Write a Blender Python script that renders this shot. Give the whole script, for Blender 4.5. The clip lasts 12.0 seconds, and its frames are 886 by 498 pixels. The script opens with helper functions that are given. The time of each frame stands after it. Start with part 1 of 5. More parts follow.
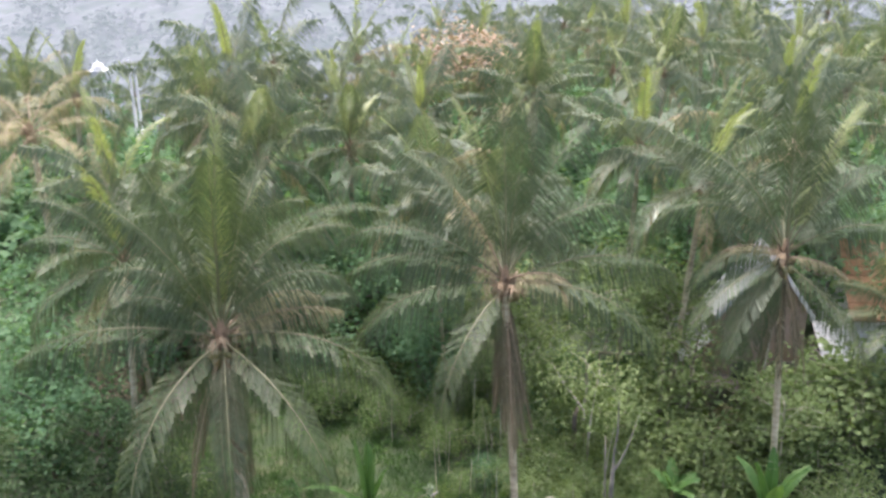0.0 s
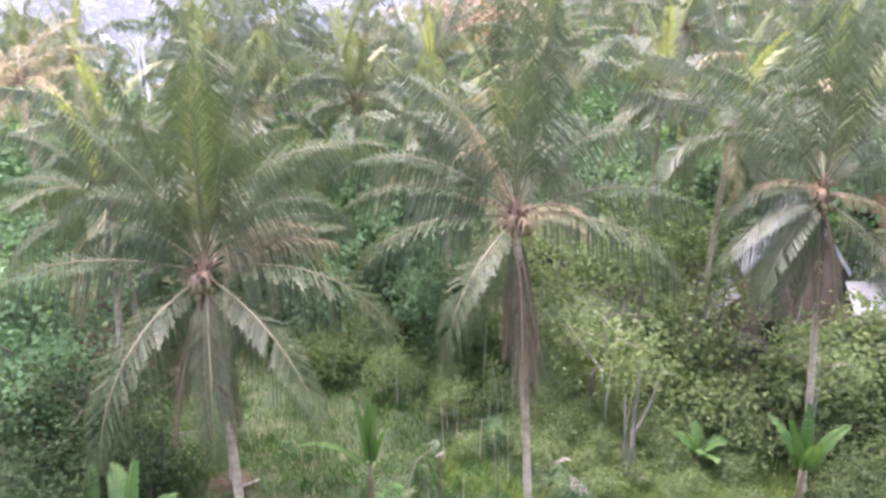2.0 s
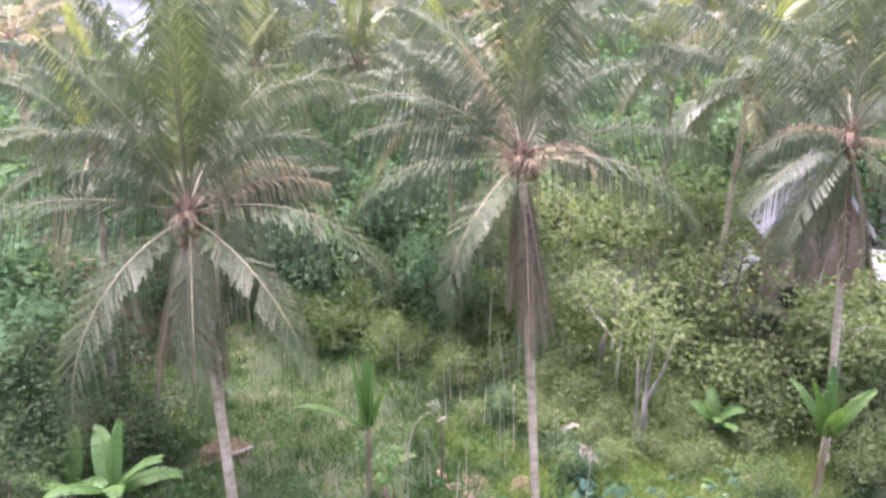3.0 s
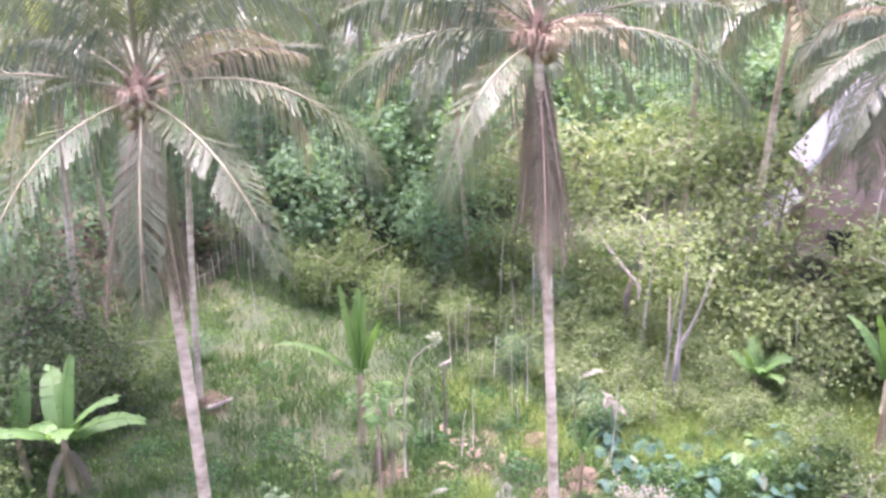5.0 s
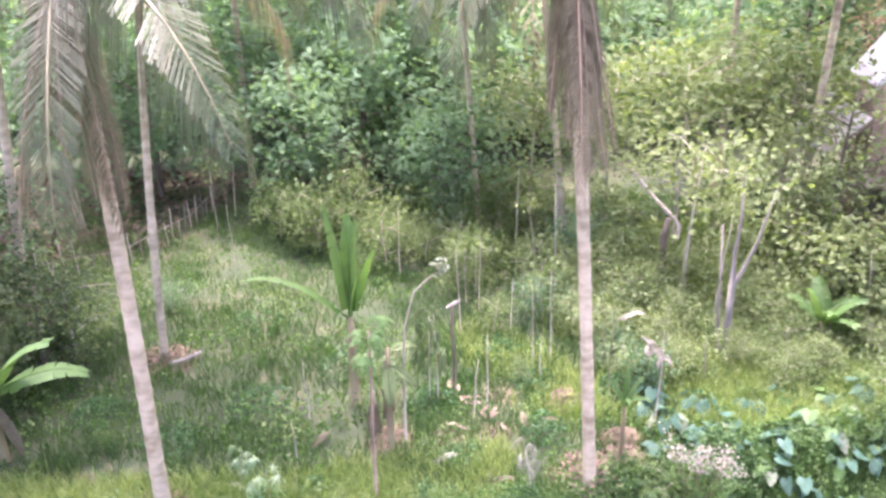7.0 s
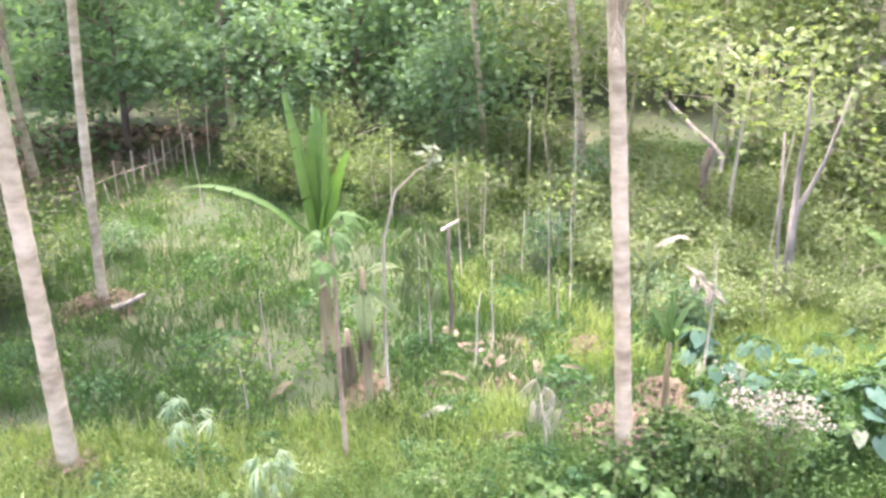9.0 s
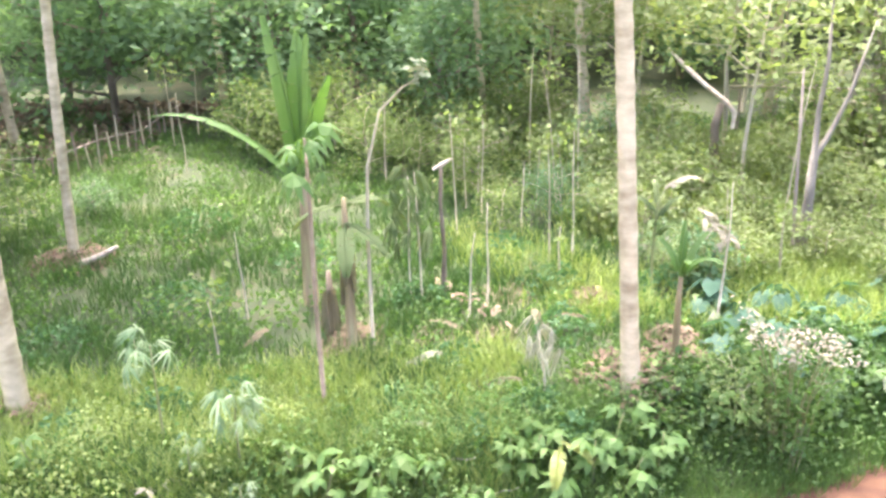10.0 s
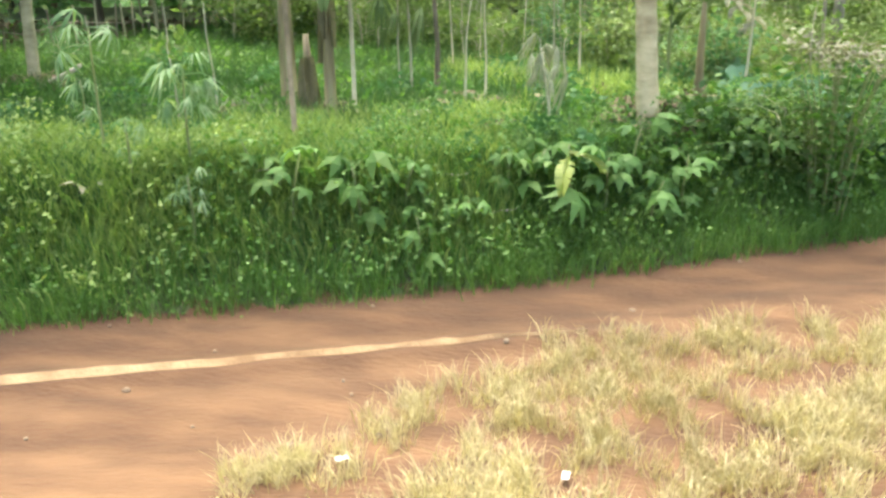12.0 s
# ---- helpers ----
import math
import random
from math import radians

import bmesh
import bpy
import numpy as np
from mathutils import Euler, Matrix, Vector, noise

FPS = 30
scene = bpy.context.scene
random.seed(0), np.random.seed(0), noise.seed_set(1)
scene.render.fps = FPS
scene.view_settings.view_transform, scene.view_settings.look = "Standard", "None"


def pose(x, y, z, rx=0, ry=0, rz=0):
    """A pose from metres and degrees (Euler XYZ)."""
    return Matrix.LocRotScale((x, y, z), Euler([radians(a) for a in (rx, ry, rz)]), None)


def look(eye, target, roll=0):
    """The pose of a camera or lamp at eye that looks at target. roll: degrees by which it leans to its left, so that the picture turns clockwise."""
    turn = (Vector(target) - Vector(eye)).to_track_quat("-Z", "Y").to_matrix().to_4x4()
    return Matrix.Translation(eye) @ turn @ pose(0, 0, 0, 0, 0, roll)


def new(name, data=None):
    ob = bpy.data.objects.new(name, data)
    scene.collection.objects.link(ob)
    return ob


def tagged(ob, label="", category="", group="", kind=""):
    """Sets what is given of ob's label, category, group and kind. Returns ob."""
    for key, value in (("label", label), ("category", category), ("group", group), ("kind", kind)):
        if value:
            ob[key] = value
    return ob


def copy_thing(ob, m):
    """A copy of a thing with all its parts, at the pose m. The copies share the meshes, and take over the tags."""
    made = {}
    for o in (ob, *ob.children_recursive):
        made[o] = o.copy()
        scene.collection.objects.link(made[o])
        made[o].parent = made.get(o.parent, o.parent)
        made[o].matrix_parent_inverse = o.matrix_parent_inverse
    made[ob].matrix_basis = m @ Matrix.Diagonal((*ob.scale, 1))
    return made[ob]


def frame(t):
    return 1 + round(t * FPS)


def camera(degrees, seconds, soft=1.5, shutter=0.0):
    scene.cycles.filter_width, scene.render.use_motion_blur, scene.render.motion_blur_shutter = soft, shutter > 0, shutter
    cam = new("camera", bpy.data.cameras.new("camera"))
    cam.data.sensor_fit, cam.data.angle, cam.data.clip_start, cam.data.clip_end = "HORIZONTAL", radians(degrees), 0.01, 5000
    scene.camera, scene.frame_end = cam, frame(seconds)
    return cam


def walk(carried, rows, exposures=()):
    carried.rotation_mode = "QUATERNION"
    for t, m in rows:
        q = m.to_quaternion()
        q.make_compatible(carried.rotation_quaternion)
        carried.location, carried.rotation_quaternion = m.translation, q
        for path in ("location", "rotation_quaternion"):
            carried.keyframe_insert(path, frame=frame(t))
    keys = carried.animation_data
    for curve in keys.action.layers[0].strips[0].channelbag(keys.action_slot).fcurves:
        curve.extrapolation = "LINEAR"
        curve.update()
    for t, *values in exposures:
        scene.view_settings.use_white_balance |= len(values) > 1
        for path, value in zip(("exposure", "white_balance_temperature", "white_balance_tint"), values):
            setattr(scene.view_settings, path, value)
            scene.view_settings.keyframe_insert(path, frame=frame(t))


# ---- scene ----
cam = camera(53.4, 12.0, soft=2.8)
PATH = [
    (0, (0.018, 0.024, 20.477), (-0.007, 1.876, 19.721), 0.3),
    (0.5, (0.044, 0.296, 20.013), (0.009, 2.146, 19.255), 0.2),
    (1, (0.118, 0.623, 19.492), (0.075, 2.472, 18.732), 0.1),
    (1.5, (0.179, 1.012, 18.861), (0.127, 2.86, 18.098), 0.0),
    (2, (0.248, 1.403, 18.23), (0.189, 3.248, 17.458), -0.0),
    (2.5, (0.331, 1.797, 17.424), (0.259, 3.638, 16.645), -0.0),
    (3, (0.439, 2.24, 16.563), (0.358, 4.08, 15.783), -0.1),
    (3.2, (0.469, 2.419, 16.183), (0.386, 4.259, 15.402), -0.1),
    (5, (0.621, 4.315, 13.165), (0.507, 6.163, 12.41), -0.4),
    (5.5, (0.602, 4.979, 12.349), (0.485, 6.826, 11.593), -0.6),
    (6, (0.514, 5.663, 11.655), (0.397, 7.509, 10.894), -0.6),
    (6.5, (0.409, 6.448, 11.043), (0.291, 8.288, 10.269), -0.7),
    (7, (0.389, 7.251, 10.354), (0.263, 9.089, 9.577), -0.9),
    (8.8, (0.432, 9.731, 7.55), (0.285, 11.581, 6.806), -0.9),
    (9, (0.492, 9.912, 7.292), (0.337, 11.762, 6.548), -1.1),
    (9.5, (0.574, 10.306, 6.54), (0.41, 12.161, 5.811), -1.1),
    (10, (0.644, 10.544, 5.84), (0.475, 12.404, 5.124), -1.1),
    (10.5, (0.711, 10.696, 5.094), (0.539, 12.563, 4.397), -1.1),
    (11, (0.766, 10.782, 4.361), (0.594, 12.655, 3.679), -0.9),
    (11.5, (0.827, 10.787, 3.284), (0.651, 12.668, 2.628), -1.0),
    (12, (0.726, 10.711, 2.03), (0.548, 12.599, 1.395), -0.9),
]
EXPOSURES = [(0.0, 1.84, 6080, 10), (1.0, 2.38, 6030, 20), (2.5, 2.48, 5980, 29), (5.0, 3.12, 5900, 42), (7.0, 3.18, 6020, 37), (9.0, 3.31, 6290, 26), (10.5, 3.42, 6560, 14), (11.0, 3.4, 6640, 8), (11.5, 2.92, 6860, -8), (12.0, 2.6, 7000, -13)]
walk(cam, [(t, look(eye, target, roll)) for t, eye, target, roll in PATH], exposures=EXPOSURES)


# ---------- light ----------
SUN_AZ, SUN_EL = -20.0, 75.0        # degrees from +y towards +x, and above the horizon
world = bpy.data.worlds.new("sky")
scene.world = world
world.use_nodes = True
wn = world.node_tree
sky = wn.nodes.new("ShaderNodeTexSky")
sky.sky_type = "NISHITA"
sky.sun_disc = False
sky.sun_elevation, sky.sun_rotation = radians(SUN_EL), radians(SUN_AZ)
sky.air_density, sky.dust_density, sky.ozone_density = 0.6, 7.0, 0.6
wn.links.new(sky.outputs[0], wn.nodes["Background"].inputs[0])
wn.nodes["Background"].inputs[1].default_value = 0.15
sun = new("sun", bpy.data.lights.new("sun", "SUN"))
sun.data.energy, sun.data.angle, sun.data.color = 1.05, radians(16.0), (1.0, 0.94, 0.84)
to_sun = Vector((math.sin(radians(SUN_AZ)) * math.cos(radians(SUN_EL)), math.cos(radians(SUN_AZ)) * math.cos(radians(SUN_EL)), math.sin(radians(SUN_EL))))
sun.matrix_world = look(to_sun * 60, (0, 0, 0))

# ---------- materials ----------


def material(name, colours, rough=0.7, scale=6.0, detail=4.0, bump=0.0, bump_scale=40.0, thin=0.0, island=0.0, per_object=0.0, metal=0.0, spec=0.5, stretch=(1, 1, 1), coat=0.0):
    """A surface with noise between colours, fine relief, and for leaves light that passes through (thin)."""
    m = bpy.data.materials.new(name)
    m.use_nodes = True
    nt, nodes, link = m.node_tree, m.node_tree.nodes, m.node_tree.links.new
    bsdf, out = nodes["Principled BSDF"], nodes["Material Output"]
    tc, mp = nodes.new("ShaderNodeTexCoord"), nodes.new("ShaderNodeMapping")
    mp.inputs["Scale"].default_value = stretch
    link(tc.outputs["Object"], mp.inputs[0])
    n1, n2, mix = nodes.new("ShaderNodeTexNoise"), nodes.new("ShaderNodeTexNoise"), nodes.new("ShaderNodeMath")
    n1.inputs["Scale"].default_value, n1.inputs["Detail"].default_value = scale, detail
    n2.inputs["Scale"].default_value, n2.inputs["Detail"].default_value = scale * 0.13, 2.0
    for n in (n1, n2):
        link(mp.outputs[0], n.inputs["Vector"])
    mix.operation = "ADD"
    link(n1.outputs["Fac"], mix.inputs[0])
    link(n2.outputs["Fac"], mix.inputs[1])
    fac = mix.outputs[0]
    lo, hi = 0.72, 1.28
    if island or per_object:
        geo, info = nodes.new("ShaderNodeNewGeometry"), nodes.new("ShaderNodeObjectInfo")
        for amount, source in ((island, geo.outputs["Random Per Island"]), (per_object, info.outputs["Random"])):
            if amount:
                mul = nodes.new("ShaderNodeMath")
                mul.operation = "MULTIPLY_ADD"
                mul.inputs[1].default_value = amount
                link(source, mul.inputs[0])
                link(fac, mul.inputs[2])
                fac = mul.outputs[0]
                hi += amount
    span = nodes.new("ShaderNodeMapRange")
    span.inputs["From Min"].default_value, span.inputs["From Max"].default_value = lo, hi
    link(fac, span.inputs["Value"])
    ramp = nodes.new("ShaderNodeValToRGB")
    link(span.outputs[0], ramp.inputs[0])
    els = ramp.color_ramp.elements
    while len(els) < len(colours):
        els.new(0.5)
    for k, c in enumerate(colours):
        els[k].position = k / (len(colours) - 1)
        els[k].color = (*c, 1)
    link(ramp.outputs[0], bsdf.inputs["Base Color"])
    bsdf.inputs["Roughness"].default_value = rough
    bsdf.inputs["Metallic"].default_value = metal
    bsdf.inputs["Specular IOR Level"].default_value = spec
    bsdf.inputs["Coat Weight"].default_value = coat
    if bump:
        n3, b = nodes.new("ShaderNodeTexNoise"), nodes.new("ShaderNodeBump")
        n3.inputs["Scale"].default_value, n3.inputs["Detail"].default_value = bump_scale, 5.0
        link(mp.outputs[0], n3.inputs["Vector"])
        b.inputs["Strength"].default_value, b.inputs["Distance"].default_value = bump, 0.02
        link(n3.outputs["Fac"], b.inputs["Height"])
        link(b.outputs[0], bsdf.inputs["Normal"])
    if thin:
        tr, ms = nodes.new("ShaderNodeBsdfTranslucent"), nodes.new("ShaderNodeMixShader")
        gain = nodes.new("ShaderNodeMix")
        gain.data_type, gain.blend_type = "RGBA", "MULTIPLY"
        gain.inputs[0].default_value = 1.0
        gain.inputs[7].default_value = (1.5, 1.6, 0.8, 1)
        link(ramp.outputs[0], gain.inputs[6])
        link(gain.outputs[2], tr.inputs["Color"])
        ms.inputs[0].default_value = thin
        link(bsdf.outputs[0], ms.inputs[1])
        link(tr.outputs[0], ms.inputs[2])
        link(ms.outputs[0], out.inputs["Surface"])
    return m


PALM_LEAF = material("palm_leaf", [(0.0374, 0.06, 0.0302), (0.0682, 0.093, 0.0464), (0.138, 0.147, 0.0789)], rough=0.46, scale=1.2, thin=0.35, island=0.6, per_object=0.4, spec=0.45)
# paler palm leaf for the grove, with haze and sun put into its colour
HAZED_LEAF = material("grove_palm_leaf", [(0.0605, 0.088, 0.0522), (0.11, 0.135, 0.0812), (0.209, 0.21, 0.133)], rough=0.38, scale=1.2, thin=0.35, island=0.6, per_object=0.5, spec=0.6)
PALM_YOUNG = material("palm_leaf_young", [(0.13, 0.165, 0.055), (0.22, 0.25, 0.10), (0.36, 0.37, 0.18)], rough=0.4, scale=1.5, thin=0.3, island=0.3, per_object=0.3, spec=0.6)
PALM_DRY = material("palm_leaf_dry", [(0.165, 0.14, 0.072), (0.285, 0.245, 0.138), (0.42, 0.37, 0.23)], rough=0.6, scale=3, thin=0.2, island=0.5, per_object=0.3)
RACHIS = material("frond_stalk", [(0.09, 0.10, 0.045), (0.16, 0.155, 0.08), (0.23, 0.21, 0.12)], rough=0.45, scale=4, per_object=0.3)
RACHIS_DRY = material("frond_stalk_dry", [(0.22, 0.15, 0.09), (0.38, 0.29, 0.2)], rough=0.6, scale=4)
BARK = material("palm_bark", [(0.25, 0.21, 0.132), (0.46, 0.4, 0.273), (0.64, 0.57, 0.414)], rough=0.85, scale=3.5, bump=0.8, bump_scale=28, stretch=(1, 1, 2.2))
BARK_DARK = material("tree_bark", [(0.07, 0.055, 0.04), (0.16, 0.13, 0.10), (0.26, 0.22, 0.18)], rough=0.9, scale=7, bump=0.8, bump_scale=30, stretch=(1, 1, 0.4))
GREYBARK = material("grey_tree_bark", [(0.10, 0.092, 0.075), (0.19, 0.175, 0.145), (0.30, 0.28, 0.235)], rough=0.85, scale=6, bump=0.6, bump_scale=30, stretch=(1, 1, 0.4))
STEM_PALE = material("pale_stem", [(0.26, 0.23, 0.16), (0.42, 0.38, 0.29), (0.55, 0.51, 0.42)], rough=0.7, scale=9, bump=0.4, per_object=0.5)
STEM_GREEN = material("green_stem", [(0.10, 0.14, 0.05), (0.19, 0.22, 0.09), (0.30, 0.27, 0.15)], rough=0.55, scale=6, bump=0.3, per_object=0.3)
DEADWOOD = material("dead_wood", [(0.22, 0.19, 0.15), (0.38, 0.34, 0.29), (0.54, 0.50, 0.44)], rough=0.8, scale=9, bump=0.7, bump_scale=40)
FIBRE = material("crown_fibre", [(0.10, 0.07, 0.045), (0.22, 0.155, 0.10), (0.36, 0.27, 0.18)], rough=0.9, scale=14, bump=1.0, bump_scale=60, island=0.4)
SPATHE = material("spathe", [(0.28, 0.20, 0.12), (0.42, 0.31, 0.20), (0.50, 0.41, 0.30)], rough=0.6, scale=8, island=0.4)
NUT = material("coconut_husk", [(0.11, 0.13, 0.05), (0.18, 0.165, 0.07), (0.26, 0.20, 0.11)], rough=0.45, scale=5, per_object=0.8)
BROADLEAF = material("broad_leaf", [(0.0662, 0.133, 0.0742), (0.116, 0.196, 0.108), (0.195, 0.269, 0.155)], rough=0.75, scale=0.8, thin=0.42, island=0.5, per_object=0.35, spec=0.22)
# broad leaf darkened in its colour for the shade left of the palms
SHADELEAF = material("deep_green_leaf", [(0.0198, 0.042, 0.0151), (0.0374, 0.07, 0.0244), (0.0825, 0.115, 0.0418)], rough=0.6, scale=0.8, thin=0.35, island=0.5, per_object=0.35, spec=0.3)
SUNLEAF = material("light_leaf", [(0.0774, 0.128, 0.0444), (0.131, 0.184, 0.069), (0.209, 0.245, 0.113)], rough=0.65, scale=0.9, thin=0.45, island=0.5, per_object=0.35, spec=0.3)
OLIVELEAF = material("olive_leaf", [(0.0889, 0.135, 0.0513), (0.147, 0.194, 0.0808), (0.232, 0.267, 0.133)], rough=0.65, scale=0.9, thin=0.4, island=0.5, per_object=0.35, spec=0.3)
DRYLEAF = material("rust_leaf", [(0.20, 0.13, 0.09), (0.34, 0.23, 0.17), (0.42, 0.31, 0.24)], rough=0.6, scale=0.8, thin=0.25, island=0.6)
BANANA = material("banana_leaf", [(0.0594, 0.13, 0.0357), (0.099, 0.19, 0.051), (0.178, 0.27, 0.0915)], rough=0.55, scale=2, thin=0.3, per_object=0.4, spec=0.4)
OLDLEAF = material("old_banana_leaf", [(0.05, 0.085, 0.03), (0.085, 0.125, 0.05), (0.14, 0.165, 0.08)], rough=0.75, scale=2, thin=0.25, per_object=0.4, spec=0.3)
BANANA_STEM = material("banana_stem", [(0.14, 0.11, 0.06), (0.23, 0.18, 0.10), (0.26, 0.27, 0.12)], rough=0.6, scale=5, bump=0.4, stretch=(3, 3, 0.4))
BIGLEAF = material("glossy_leaf", [(0.0396, 0.095, 0.0603), (0.0682, 0.14, 0.0951), (0.121, 0.19, 0.151)], rough=0.75, scale=3, thin=0.3, island=0.7, per_object=0.4, spec=0.2)
PALELEAF = material("pale_leaf", [(0.10, 0.15, 0.085), (0.18, 0.22, 0.14), (0.33, 0.33, 0.26)], rough=0.7, scale=4, thin=0.25, island=0.7)
YELLOWLEAF = material("yellow_leaf", [(0.16, 0.21, 0.055), (0.29, 0.32, 0.10)], rough=0.45, scale=5, thin=0.4)
GRASS = material("grass_blade", [(0.0277, 0.0768, 0.019), (0.0527, 0.113, 0.0295), (0.107, 0.161, 0.0571)], rough=0.6, scale=0.7, thin=0.35, island=0.5)
LIGHTGRASS = material("light_grass_blade", [(0.136, 0.204, 0.0592), (0.223, 0.296, 0.0935), (0.339, 0.372, 0.162)], rough=0.55, scale=0.8, thin=0.4, island=0.5)
DRYGRASS = material("dry_grass_blade", [(0.20, 0.155, 0.09), (0.36, 0.29, 0.19), (0.56, 0.485, 0.36)], rough=0.55, scale=0.9, thin=0.35, island=0.8)
WEED = material("weed_leaf", [(0.0554, 0.125, 0.0285), (0.0974, 0.187, 0.0476), (0.171, 0.25, 0.0809)], rough=0.6, scale=1.1, thin=0.4, island=0.6)
TURF = material("meadow_soil", [(0.0242, 0.04, 0.0162), (0.044, 0.062, 0.0255), (0.088, 0.085, 0.0441)], rough=0.95, scale=1.6, detail=8, bump=0.9, bump_scale=18)
LATERITE = material("laterite", [(0.044, 0.019, 0.011), (0.078, 0.036, 0.020), (0.135, 0.069, 0.038)], rough=0.95, scale=2.2, detail=9, bump=0.8, bump_scale=22, stretch=(0.55, 1.6, 1))
LOOSE = material("loose_soil", [(0.18, 0.105, 0.06), (0.28, 0.18, 0.11), (0.38, 0.265, 0.17)], rough=0.95, scale=5, detail=8, bump=1.0, bump_scale=35)
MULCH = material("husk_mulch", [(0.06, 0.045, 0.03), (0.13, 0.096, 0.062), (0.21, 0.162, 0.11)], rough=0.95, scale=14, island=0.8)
PLASTER = material("plaster", [(0.30, 0.205, 0.155), (0.40, 0.285, 0.22), (0.48, 0.365, 0.295)], rough=0.9, scale=2.5, detail=7, bump=0.3)
WHITE = material("whitewash", [(0.56, 0.55, 0.56), (0.72, 0.71, 0.72)], rough=0.8, scale=3, detail=7, bump=0.2)
ZINC = material("zinc_sheet", [(0.48, 0.465, 0.47), (0.66, 0.64, 0.65)], rough=0.4, scale=3, metal=0.25, stretch=(4, 0.6, 1))
TILE = material("roof_tile", [(0.16, 0.085, 0.045), (0.26, 0.145, 0.075), (0.34, 0.205, 0.11)], rough=0.85, scale=6, bump=0.5, island=0.5, per_object=0.5)
DARKWOOD = material("weathered_timber", [(0.10, 0.08, 0.065), (0.20, 0.165, 0.14), (0.32, 0.28, 0.24)], rough=0.85, scale=8, bump=0.5, stretch=(1, 1, 0.3), per_object=0.5)
DARKVOID = material("window_dark", [(0.02, 0.02, 0.022), (0.05, 0.05, 0.05)], rough=0.25, scale=3)
PLASTIC = material("litter_plastic", [(0.50, 0.49, 0.55), (0.64, 0.63, 0.68)], rough=0.4, scale=12)
WITHERED = material("withered_leaf", [(0.075, 0.065, 0.0368), (0.135, 0.118, 0.069), (0.23, 0.2, 0.124)], rough=0.75, scale=6, thin=0.15, per_object=0.5)
FEATHER = material("feathery_leaf", [(0.10, 0.185, 0.085), (0.175, 0.265, 0.14), (0.29, 0.36, 0.235)], rough=0.5, scale=5, thin=0.35, island=0.6)
FRESH = material("fresh_herb_leaf", [(0.044, 0.11, 0.0464), (0.077, 0.165, 0.0696), (0.143, 0.235, 0.116)], rough=0.6, scale=2, thin=0.35, island=0.6, per_object=0.3, spec=0.35)
DEADLEAF = material("grey_dead_leaf", [(0.16, 0.175, 0.12), (0.27, 0.28, 0.21), (0.40, 0.395, 0.32)], rough=0.7, scale=8, thin=0.2, per_object=0.4)
STEM_TAN = material("tan_stem", [(0.17, 0.13, 0.085), (0.28, 0.215, 0.15), (0.38, 0.31, 0.23)], rough=0.75, scale=8, bump=0.4)
BLOSSOM = material("dull_blossom", [(0.17, 0.16, 0.12), (0.27, 0.25, 0.20), (0.42, 0.385, 0.33)], rough=0.8, scale=6, thin=0.2, island=0.6)
PINKLITTER = material("pale_fallen_leaf", [(0.12, 0.085, 0.055), (0.21, 0.155, 0.11), (0.33, 0.255, 0.195)], rough=0.75, scale=9, per_object=0.5, island=0.5)
STONE = material("pebble", [(0.14, 0.09, 0.06), (0.28, 0.21, 0.16)], rough=0.85, scale=9, per_object=0.6)

# ---------- mesh helpers ----------
rng = np.random.default_rng(7)


